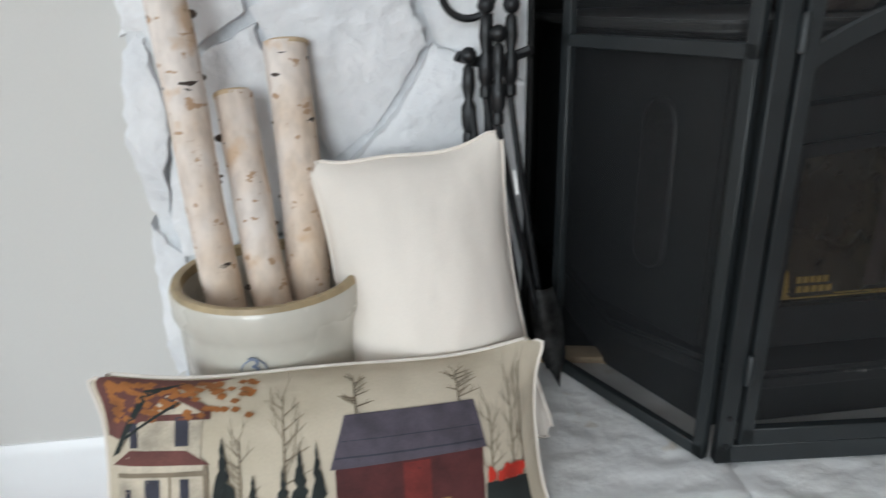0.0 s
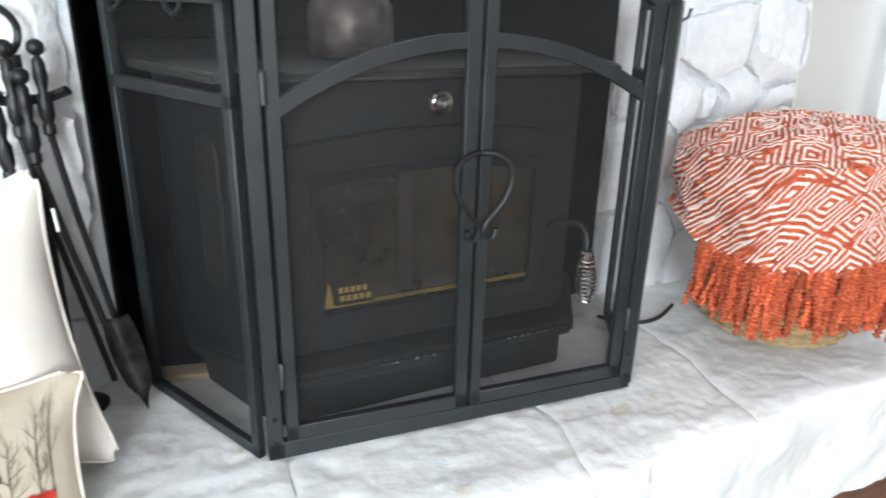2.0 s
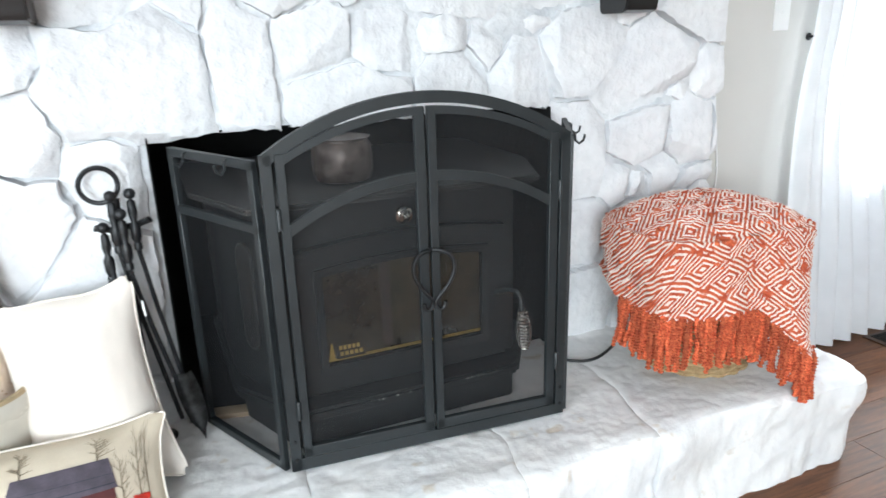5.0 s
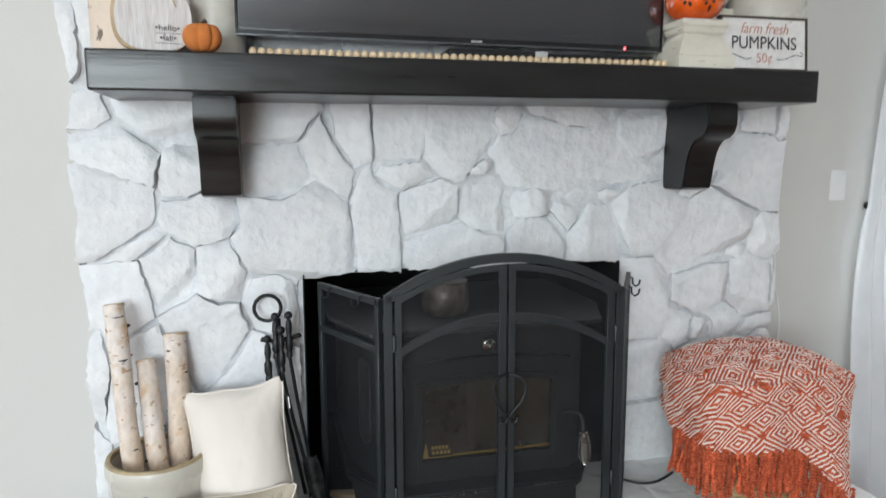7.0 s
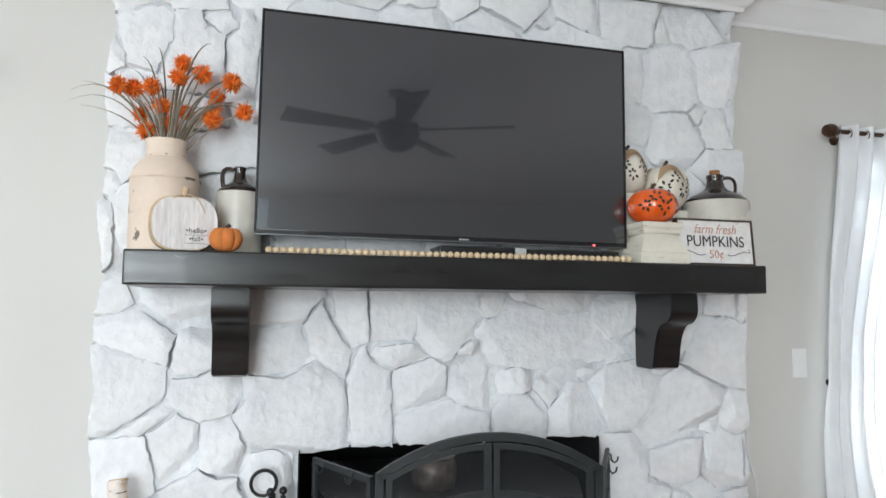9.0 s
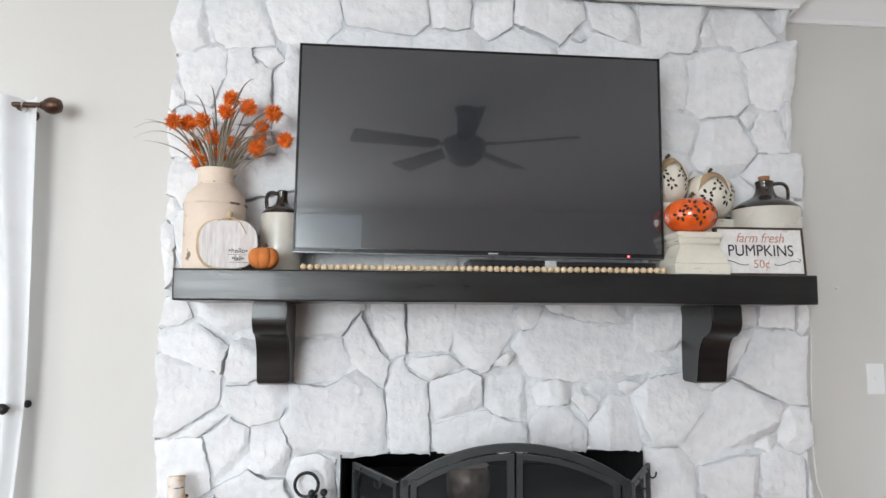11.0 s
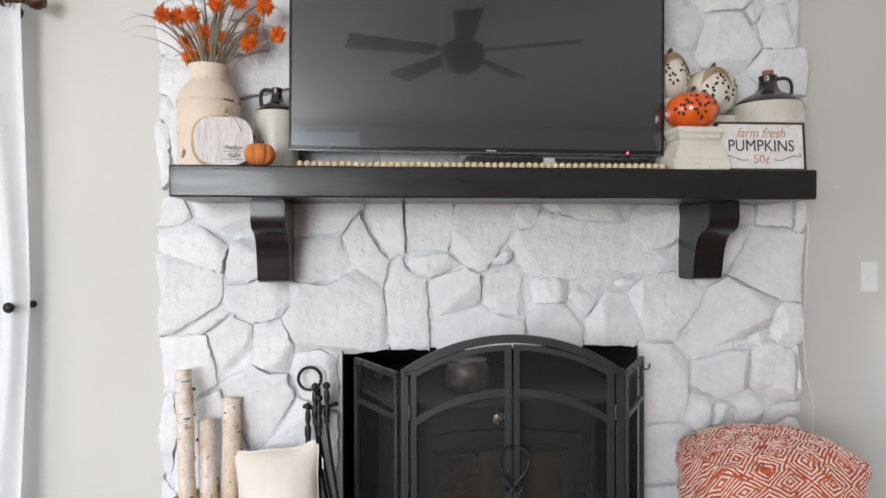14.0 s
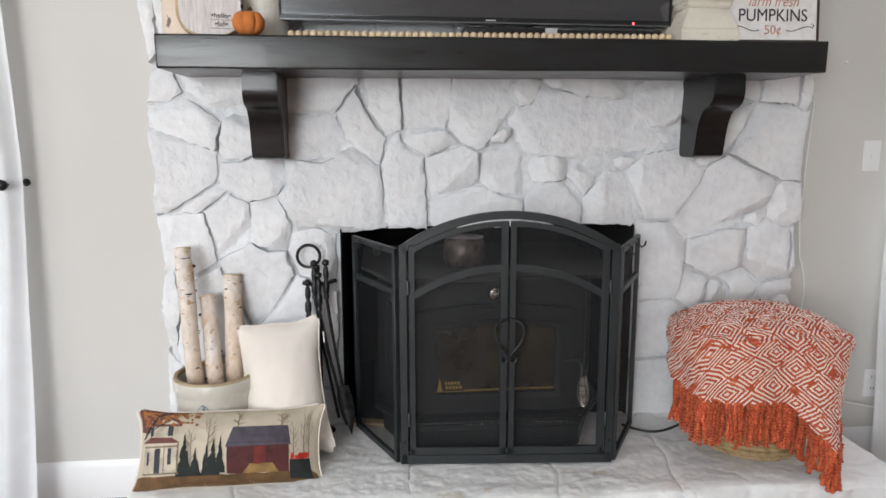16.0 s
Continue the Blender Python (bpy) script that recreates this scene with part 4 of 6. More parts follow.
put("outer_frame", bar((0.012, 0, 0), (0.012, 0, SH), 0.024, 0.016))
put("outer_frame", bar((W - 0.012, 0, 0), (W - 0.012, 0, SH), 0.024, 0.016))
put("bottom_rail", bar((0, 0, 0.015), (W, 0, 0.015), 0.030, 0.016))
put("arch", arc_bar(0.0, W, SH - 0.004, TOP, 0.024, 0.016), label="arched top bar")
for s, x0, x1 in ((0, 0.030, W / 2 - 0.003), (1, W / 2 + 0.003, W - 0.030)):
    leaf = put("screen_door", bar((x0 + 0.009, -0.004, 0.032), (x0 + 0.009, -0.004, arc_z(x0 + 0.009, 0.02, W - 0.02, SH - 0.01, TOP - 0.03)), 0.019, 0.014), label="hinged mesh door of the screen")
    put("stile", bar((x1 - 0.011, -0.004, 0.032), (x1 - 0.011, -0.004, arc_z(x1 - 0.011, 0.02, W - 0.02, SH - 0.01, TOP - 0.03)), 0.022, 0.014), parent=leaf)
    put("rail", bar((x0, -0.004, 0.045), (x1, -0.004, 0.045), 0.025, 0.014), parent=leaf)
    # halves of the upper and lower arcs
    for zz, ze, w in ((TOP - 0.030, SH - 0.012, 0.016), (0.646, 0.552, 0.021)):
        a = arc_bar(0.030, W - 0.030, ze, zz, w, 0.013)
        bmesh.ops.bisect_plane(a, geom=a.verts[:] + a.edges[:] + a.faces[:], plane_co=(W / 2 - 0.003 if s == 0 else W / 2 + 0.003, 0, 0), plane_no=(1 if s == 0 else -1, 0, 0), clear_outer=True)
        put("arc_rail", move(a, Matrix.Translation((0, -0.004, 0))), parent=leaf)
    bm = bmesh.new()
    xs = np.linspace(x0 + 0.012, x1 - 0.012, 12)
    lo = [bm.verts.new((x, 0.003, 0.045)) for x in xs]
    hi = [bm.verts.new((x, 0.003, arc_z(x, 0.03, W - 0.03, SH - 0.016, TOP - 0.036))) for x in xs]
    for i in range(11):
        bm.faces.new((lo[i], lo[i + 1], hi[i + 1], hi[i]))
    put("mesh", bm, MESHWIRE, parent=leaf, label="fine woven wire mesh")
    xh = 0.027 if s == 0 else W - 0.027
    for zh in (0.15, 0.575):
        put("hinge", move(lathe([(0.0055, -0.02), (0.0055, 0.02), (0.003, 0.024)], 12), Matrix.Translation((xh, -0.012, zh))), parent=leaf)
    # curled pull: half a heart
    k = -1 if s == 0 else 1
    c = W / 2
    pull = bezier((c + k * 0.004, -0.016, 0.475), (c + k * 0.035, -0.03, 0.478), (c + k * 0.058, -0.034, 0.455), (c + k * 0.040, -0.034, 0.415), 10)
    pull += bezier((c + k * 0.040, -0.034, 0.415), (c + k * 0.030, -0.034, 0.390), (c + k * 0.004, -0.032, 0.375), (c + k * 0.003, -0.030, 0.358), 8)[1:]
    pull += bezier((c + k * 0.003, -0.030, 0.358), (c + k * 0.005, -0.030, 0.338), (c + k * 0.026, -0.030, 0.340), (c + k * 0.024, -0.030, 0.360), 8)[1:]
    put("pull_handle", tube(pull, 0.0042, 8), WROUGHT, parent=leaf, label="curled wrought iron pull")
    put("stud", ball(0.006, c + k * 0.006, -0.014, 0.475), WROUGHT, parent=leaf)
for hx, hz in ((0.012, 0.03), (0.012, 0.075), (W - 0.012, 0.03), (W - 0.012, 0.075)):
    put("screw", move(lathe([(0.004, 0), (0.004, 0.0015), (0.002, 0.002)], 10), pose(hx, -0.0085, hz, 90)), SOOT)


def wing(p, q, hooks):
    p, q = Vector(p), Vector(q)
    w = (q - p).length
    m = pose(p.x, p.y, 0, 0, 0, math.degrees(math.atan2(q.y - p.y, q.x - p.x)))
    fr = put("wing_frame", bar((0.008, 0, 0), (0.008, 0, SH - 0.012), 0.018, 0.014), m=m, label="folding side wing of the screen")
    put("stile", bar((w - 0.009, 0, 0), (w - 0.009, 0, SH - 0.012), 0.018, 0.014), m=m, parent=fr)
    put("rail", bar((0, 0, 0.010), (w, 0, 0.010), 0.020, 0.014), m=m, parent=fr)
    put("rail", bar((0, 0, SH - 0.02), (w, 0, SH - 0.02), 0.019, 0.014), m=m, parent=fr)
    put("rail", bar((0, 0, 0.556), (w, 0, 0.556), 0.019, 0.014), m=m, parent=fr)
    bm = bmesh.new()
    v = [bm.verts.new(c) for c in ((0.012, 0.003, 0.015), (w - 0.012, 0.003, 0.015), (w - 0.012, 0.003, SH - 0.022), (0.012, 0.003, SH - 0.022))]
    bm.faces.new(v)
    put("mesh", bm, MESHWIRE, m=m, parent=fr, label="fine woven wire mesh")
    for t in (0.25, 0.75):
        x = w * t
        put("tool_hook", tube([(x, hooks * 0.006, SH - 0.014), (x, hooks * 0.014, SH - 0.018), (x, hooks * 0.015, SH - 0.035), (x, hooks * 0.024, SH - 0.043), (x, hooks * 0.034, SH - 0.036), (x, hooks * 0.037, SH - 0.022)], 0.003, 8), m=m, parent=fr)


wing((0.322, 1.078), (0.460, 0.786), -1)
wing((1.146, 0.735), (1.303, 1.000), -1)

# ---- fireplace tools ----
tools = thing("fireplace_tool_set", 0.20, 1.055, HT, "black wrought iron fireplace tools hanging on a ring-topped stand", "fireplace tools")
part("pole", tube([(0, 0, 0.004), (0, 0, 0.60)], 0.0065), WROUGHT, tools)
part("foot_plate", lathe([(0.042, 0), (0.045, 0.004), (0.035, 0.010), (0.010, 0.016)], 24), WROUGHT, tools)
ring = [(-0.03 + 0.038 * math.cos(a), 0, 0.632 + 0.038 * math.sin(a)) for a in np.linspace(0, 2 * math.pi, 32)]
part("carrying_ring", tube(ring, 0.0055, 8), WROUGHT, tools, "round carrying ring")
part("rack", tube([(-0.05, -0.02, 0.545), (-0.02, -0.01, 0.535), (0.03, 0.0, 0.537), (0.06, -0.015, 0.55)], 0.006, 8, flatten=1.6), WROUGHT, tools)
for hx, hy, top, bot, tilt in ((-0.010, -0.03, 0.612, 0.07, 0.07), (0.028, -0.022, 0.612, 0.10, 0.06), (0.005, -0.045, 0.575, 0.05, 0.085), (-0.034, -0.025, 0.545, 0.40, 0.01)):
    grip = lathe([(0.004, 0.10), (0.008, 0.095), (0.010, 0.07), (0.006, 0.05), (0.011, 0.04), (0.011, 0.015), (0.007, 0.004), (0.009, 0.0), (0.009, -0.012), (0.004, -0.016)], 16)
    ball(0.0125, 0, 0, 0.112, 2, bm=grip)
    t1 = part("tool_handle", move(grip, pose(hx, hy, top - 0.112)), WROUGHT, tools)
    part("shank", tube([(hx, hy, top - 0.125), (hx + tilt * 0.3, hy - 0.01, (top + bot) / 2), (hx + tilt, hy - 0.02, bot)], 0.0052, 8), WROUGHT, t1)
blade = bmesh.new()
rows = []
for i in range(9):
    t = i / 8
    w = 0.026 * math.sin(math.pi * min(1, 0.28 + 0.62 * t)) * (1 if t < 0.75 else (1 - t) / 0.25 * 0.9 + 0.1)
    rows.append([blade.verts.new((0.075 + 0.03 * t + u * w, -0.065 - 0.02 * t + 0.012 * u * u, 0.19 - 0.17 * t)) for u in (-1, -0.5, 0, 0.5, 1)])
for a, b in zip(rows, rows[1:]):
    for k in range(4):
        blade.faces.new((a[k], a[k + 1], b[k + 1], b[k]))
bmesh.ops.solidify(blade, geom=blade.faces[:], thickness=0.003)
part("shovel_blade", blade, material("worn_shovel_steel", (0.09, 0.09, 0.09), 0.45, metal=0.5, vary=0.4, scale=30, tint=(0.02, 0.02, 0.02)), tools, "worn pointed shovel blade")

# ---- stoneware crock with birch logs ----
crock = thing("stoneware_crock", -0.133, 0.948, HT, "grey-cream stoneware crock with a tan rim holding birch logs", "crock")
crock.scale = (1.07, 1.07, 1.09)
part("body", lathe([(0.108, 0), (0.113, 0.004), (0.116, 0.10), (0.118, 0.195), (0.121, 0.205), (0.1245, 0.214), (0.1245, 0.240), (0.121, 0.247), (0.117, 0.249), (0.111, 0.246), (0.108, 0.23), (0.106, 0.03), (0.0, 0.025)], 56, close=False), CROCK, crock)
part("rim", lathe([(0.1225, 0.244), (0.120, 0.2502), (0.115, 0.2512), (0.110, 0.249), (0.108, 0.238), (0.110, 0.236), (0.118, 0.244)], 56, close=False), CROCKRIM, crock, "unglazed tan rim")
text("capacity_mark", "3", 0.036, BLUEINK, crock, pose(-0.012, -0.1205, 0.176, 90, 0, -6), "small blue stamped numeral")
mark = [(-0.012 + 0.015 * math.cos(a), -0.1205, 0.172 + 0.015 * math.sin(a)) for a in np.linspace(0, 2 * math.pi, 20)]
part("stamp_ring", tube(mark, 0.0009, 5), BLUEINK, crock)


def log(base, top, r, seed, cap):
    base, top = Vector(base), Vector(top)
    root = thing("birch_log", *base, "white birch log with brown knots standing in the crock", "log", "birch logs in the crock")
    d = top - base
    q = d.to_track_quat("Z", "Y").to_matrix().to_4x4()
    bm = bmesh.new()
    rings, n, k = [], 40, 26
    for i in range(n + 1):
        t = i / n
        rr = r * (1 + 0.05 * noise.noise((seed, t * 3, 0)) + 0.03 * noise.noise((seed, t * 11, 4)))
        ring = []
        for j in range(k):
            a = 2 * math.pi * j / k
            bump = 1 + 0.03 * noise.noise((math.cos(a) + seed, math.sin(a), t * 9)) + 0.012 * noise.noise((math.cos(a) * 3 + seed, math.sin(a) * 3, t * 50))
            ring.append(bm.verts.new((rr * bump * math.cos(a) + 0.006 * noise.noise((seed, t * 2.5, 9)), rr * bump * math.sin(a), d.length * t)))
        rings.append(ring)
    for a, b in zip(rings, rings[1:]):
        for j in range(k):
            bm.faces.new((a[j], a[(j + 1) % k], b[(j + 1) % k], b[j]))
    bm.faces.new(rings[0][::-1])
    part("bark", move(bm, q), BIRCH, root)
    end = lathe([(r * 0.99, -0.004), (r * 0.99, 0.001), (r * 0.9, 0.003), (0.0005, 0.003)], 26)
    part("cut_end", move(end, q @ Matrix.Translation((0, 0, d.length))), RAWWOOD, root, "pale sawn end")
    rng = random.Random(seed)
    for i in range(10):
        a, h = rng.uniform(math.pi, 2 * math.pi), rng.uniform(0.2, 0.92) * d.length
        kn = ball(0.0045 + 0.007 * rng.random(), 0, 0, 0, 2, 0.55)
        part("knot", move(kn, q @ Matrix.Translation((r * 0.94 * math.cos(a), r * 0.94 * math.sin(a), h))), SIGNFRAME, root)


log((-0.176, 0.888, HT + 0.03), (-0.235, 1.030, 0.945), 0.0265, 11, True)
log((-0.108, 0.884, HT + 0.03), (-0.168, 1.045, 0.778), 0.0265, 23, True)
log((-0.080, 0.950, HT + 0.03), (-0.088, 1.075, 0.843), 0.031, 37, True)

# ---- cushions ----


def cushion(w, h, thick, ears=0.02, crease=0.004, seed=0, taper=0.0, side_in=0.03, top_in=0.032):
    """Front/back surface of a stuffed square cushion: x across, z up, y thickness. Returns a function of u, v, side."""
    def at(u, v, side):
        a, b = 2 * u - 1, 2 * v - 1
        puff = max(0, (1 - abs(a) ** 2.0)) ** 0.72 * max(0, (1 - abs(b) ** 2.0)) ** 0.72
        pull = 1 - side_in * (1 - abs(b) ** 2) * abs(a) ** 3
        pull2 = 1 - top_in * (1 - abs(a) ** 4) * abs(b) ** 3 + 0.012 * math.sin(5 * a + seed) * abs(b) ** 3
        wr = crease * (noise.noise((a * 4 + seed, b * 4, side)) + 0.5 * noise.noise((a * 11, b * 11 + seed, side)))
        corner = (abs(a) * abs(b)) ** 5 - 2.2 * (abs(a) * abs(b)) ** 22
        return Vector((a * w / 2 * pull * (1 - taper * b) * (1 + ears * corner), side * (thick / 2 * puff + wr * min(1, puff * 3)), b * h / 2 * pull2 * (1 + ears * corner)))
    return at


def cushion_bm(at, nx=40, ny=34):
    bm = bmesh.new()
    sides = []
    for s in (-1, 1):
        g = [[bm.verts.new(at(i / nx, j / ny, s)) for j in range(ny + 1)] for i in range(nx + 1)]
        for i in range(nx):
            for j in range(ny):
                bm.faces.new((g[i][j], g[i + 1][j], g[i + 1][j + 1], g[i][j + 1]))
        sides.append(g)
    bmesh.ops.remove_doubles(bm, verts=bm.verts, dist=0.0004)
    return bm


def piping(at, r, n=26):
    pts = [at(i / n, 0, -1) for i in range(n)] + [at(1, i / n, -1) for i in range(n)] + [at(1 - i / n, 1, -1) for i in range(n)] + [at(0, 1 - i / n, -1) for i in range(n + 1)]
    return tube([(p.x * 1.005, 0, p.z * 1.01) for p in pts], r, 7)


pil = thing("throw_pillow", 0.103, 0.928, 0.500, "plain cream canvas throw pillow with piped edges leaning on the crock", "pillow")
pil.matrix_world = pose(0.088, 0.928, 0.492, -17, -7, -5)
f1 = cushion(0.286, 0.436, 0.17, 0.075, seed=3, crease=0.0030, taper=0.05, side_in=0.12, top_in=0.05)
part("cover", cushion_bm(f1), CREAM, pil)
part("piping", piping(f1, 0.0026), CREAM, pil)
part("care_tag", box(0.146, 0.150, -0.004, 0.004, 0.13, 0.165, 0.001), PLASTICW, pil, "small white sewn-in tag")

lum = thing("lumbar_pillow", -0.063, 0.80, 0.38, "long tan cushion printed with a barn, a white farmhouse and trees", "pillow")
lum.matrix_world = pose(-0.053, 0.762, 0.364, -27, 1.6, 3)
LW, LH = 0.552, 0.254
f2 = cushion(LW, LH, 0.175, 0.09, seed=8, crease=0.004, side_in=0.05, top_in=0.13)
part("cover", cushion_bm(f2, 60, 30), PRINTBASE, lum)
part("piping", piping(f2, 0.0024, 40), CREAM, lum, "cream piping round the edge")


def printed(name, pieces, mat, lift=0.0006, label=""):
    """Flat print on the cushion's face: pieces are (u, v) outlines, fanned out finely and laid on the surface."""
    bm = bmesh.new()
    for outline in pieces:
        flatbm = bmesh.new()
        flatbm.faces.new([flatbm.verts.new((u, 0, v)) for u, v in outline])
        bmesh.ops.triangulate(flatbm, faces=flatbm.faces[:])
        for k in range(4):
            long_edges = [e for e in flatbm.edges if e.calc_length() > 0.04]
            if not long_edges:
                break
            bmesh.ops.subdivide_edges(flatbm, edges=long_edges, cuts=1)
            bmesh.ops.triangulate(flatbm, faces=[f for f in flatbm.faces if len(f.verts) > 3])
        for v in flatbm.verts:
            p = f2(min(1, max(0, v.co.x)), min(1, max(0, v.co.z)), -1)
            v.co = p + Vector((0, -lift - 0.0010, 0))
        join(bm, flatbm)
    return part(name, bm, mat, lum, label)


def rect(a, b, c, d):
    return [(a, c), (b, c), (b, d), (a, d)]


def twig_tree(u, v, h, spread, rng, w=0.0028):
    """A bare tree as thin strips."""
    out = [[(u - w, v), (u + w, v), (u + w * 0.4, v + h), (u - w * 0.4, v + h)]]
    for i in range(13):
        t = 0.3 + 0.7 * i / 12
        s = rng.choice((-1, 1))
        l, up = spread * (0.4 + 0.6 * rng.random()) * (1.2 - 0.6 * t), h * 0.16 * (0.5 + rng.random())
        y = v + h * t
        out.append([(u, y - 0.004), (u, y + 0.004), (u + s * l, y + up + 0.002), (u + s * l, y + up - 0.001)])
        out.append([(u + s * l * 0.5, y + up * 0.5), (u + s * l * 0.55, y + up * 0.5), (u + s * l * 0.7, y + up * 1.5), (u + s * l * 0.68, y + up * 1.5)])
    return out


def pine(u, v, h, w, rng):
    """A spruce as one ragged outline."""
    left, right = [], []
    for i in range(9):
        t = i / 9
        k = w * (1 - t)
        left += [(u - k * (0.8 + 0.4 * rng.random()), v + h * t), (u - k * 0.45, v + h * (t + 0.05))]
        right += [(u + k * (0.8 + 0.4 * rng.random()), v + h * t), (u + k * 0.45, v + h * (t + 0.05))]
    return right + [(u, v + h)] + left[::-1]


rp = random.Random(5)
printed("printed_ground", [[(0.01, 0.03)] + [(0.01 + 0.049 * i, 0.20 + 0.012 * math.sin(i * 1.7)) for i in range(21)][:20] + [(0.98, 0.16), (0.99, 0.03)]], P_EARTH, 0.0004)
printed("printed_house", [rect(0.035, 0.235, 0.24, 0.60), [(0.06, 0.60), (0.23, 0.60), (0.235, 0.80), (0.15, 0.95), (0.065, 0.80)]], P_HOUSE, 0.0006)
printed("printed_canopy", [[(0.012, 0.72), (0.04, 0.70), (0.10, 0.78), (0.17, 0.93), (0.24, 0.975), (0.30, 0.985), (0.10, 0.992), (0.015, 0.985)]], P_EAVE, 0.0009)
printed("printed_roof", [[(0.02, 0.585), (0.25, 0.575), (0.20, 0.64), (0.07, 0.65)], [(0.245, 0.79), (0.255, 0.82), (0.13, 0.985), (0.12, 0.95)], [(0.05, 0.78), (0.25, 0.77), (0.25, 0.80), (0.05, 0.81)], [(0.03, 0.72), (0.12, 0.98), (0.05, 0.99), (0.012, 0.80)]], P_EAVE, 0.0011)
for piece in ([rect(0.07, 0.09, 0.66, 0.77), rect(0.175, 0.205, 0.66, 0.79), rect(0.105, 0.14, 0.24, 0.52), rect(0.055, 0.07, 0.34, 0.48), rect(0.185, 0.205, 0.34, 0.52), rect(0.15, 0.175, 0.83, 0.89)]):
    printed("printed_window", [piece], P_WIN, 0.0012)
printed("printed_porch_rail", [rect(0.035, 0.245, 0.225, 0.245), rect(0.035, 0.245, 0.53, 0.55), rect(0.235, 0.245, 0.22, 0.57), rect(0.16, 0.166, 0.24, 0.54)], P_TWIG, 0.0013)
printed("printed_foliage", [[(a, b), (a + 0.012, b - 0.012), (a + 0.022, b + 0.006), (a + 0.008, b + 0.02)] for a, b in [(0.03 + 0.30 * rp.random() ** 1.3, 0.76 + 0.20 * rp.random() ** 0.7) for _ in range(120)]], P_LEAF, 0.0016)
printed("printed_limb", [[(0.02, 0.62), (0.04, 0.64), (0.12, 0.90), (0.20, 0.97), (0.11, 0.93)], [(0.05, 0.70), (0.06, 0.70), (0.19, 0.86), (0.18, 0.865)]], P_DARK, 0.0017)
for piece in ([pine(0.275, 0.19, 0.50, 0.042, rp), pine(0.335, 0.19, 0.33, 0.030, rp), pine(0.43, 0.19, 0.43, 0.036, rp), pine(0.395, 0.19, 0.36, 0.030, rp), pine(0.465, 0.22, 0.42, 0.026, rp)]):
    printed("printed_pine", [piece], P_DARK, 0.0012)
for u, v, h, s in ((0.31, 0.25, 0.42, 0.05), (0.40, 0.30, 0.55, 0.06), (0.55, 0.70, 0.22, 0.04), (0.78, 0.70, 0.20, 0.06), (0.85, 0.25, 0.45, 0.05), (0.91, 0.22, 0.60, 0.04), (0.94, 0.3, 0.60, 0.03)):
    printed("printed_bare_tree", twig_tree(u, v, h, s, rp), P_TWIG, 0.0009)
printed("printed_barn", [rect(0.50, 0.825, 0.20, 0.52)], P_BARN, 0.0013)
printed("printed_barn_roof", [[(0.49, 0.505), (0.835, 0.515), (0.815, 0.74), (0.525, 0.735)]], P_ROOF, 0.0016)
printed("printed_roof_seam", [rect(0.50, 0.828, 0.548, 0.556), rect(0.515, 0.82, 0.62, 0.624)], P_WIN, 0.0019)
printed("printed_barn_door", [rect(0.64, 0.70, 0.30, 0.50)], flat("print_door_red", (0.20, 0.03, 0.025)), 0.0017)
printed("printed_hay", [[(0.58, 0.20), (0.77, 0.20), (0.74, 0.31), (0.62, 0.31)]], P_HAY, 0.0019)
printed("printed_planter", [[(0.83, 0.10), (0.955, 0.10), (0.945, 0.34), (0.83, 0.34)]], P_DARK, 0.0021)
printed("printed_flower_bed", [[(a, b), (a + 0.012, b), (a + 0.014, b + 0.03), (a + 0.004, b + 0.045)] for a, b in [(0.83 + 0.10 * rp.random(), 0.335 + 0.04 * rp.random()) for _ in range(34)]], P_FLOWER, 0.0026)

# ---- basket with a draped throw ----
basket = thing("wicker_basket", 1.655, 0.835, HT, "round natural wicker basket under the throw", "basket")
part("base", lathe([(0.145, 0), (0.15, 0.005), (0.15, 0.015), (0.14, 0.02)], 40), WICKER, basket)
for i in range(20):
    z = 0.012 + i * 0.0175
    r = 0.150 + 0.03 * math.sin(min(1, z / 0.3) * math.pi / 2)
    wv = [((r + 0.004 * math.sin(20 * a + (i % 2) * math.pi)) * math.cos(a), (r + 0.004 * math.sin(20 * a + (i % 2) * math.pi)) * math.sin(a), z) for a in np.linspace(0, 2 * math.pi, 100)]
    part("woven_strand", tube(wv, 0.0092, 5), WICKER, basket)

throw = thing("throw_blanket", 1.652, 0.835, HT, "rust and white diamond-weave chenille throw draped over a basket", "blanket")


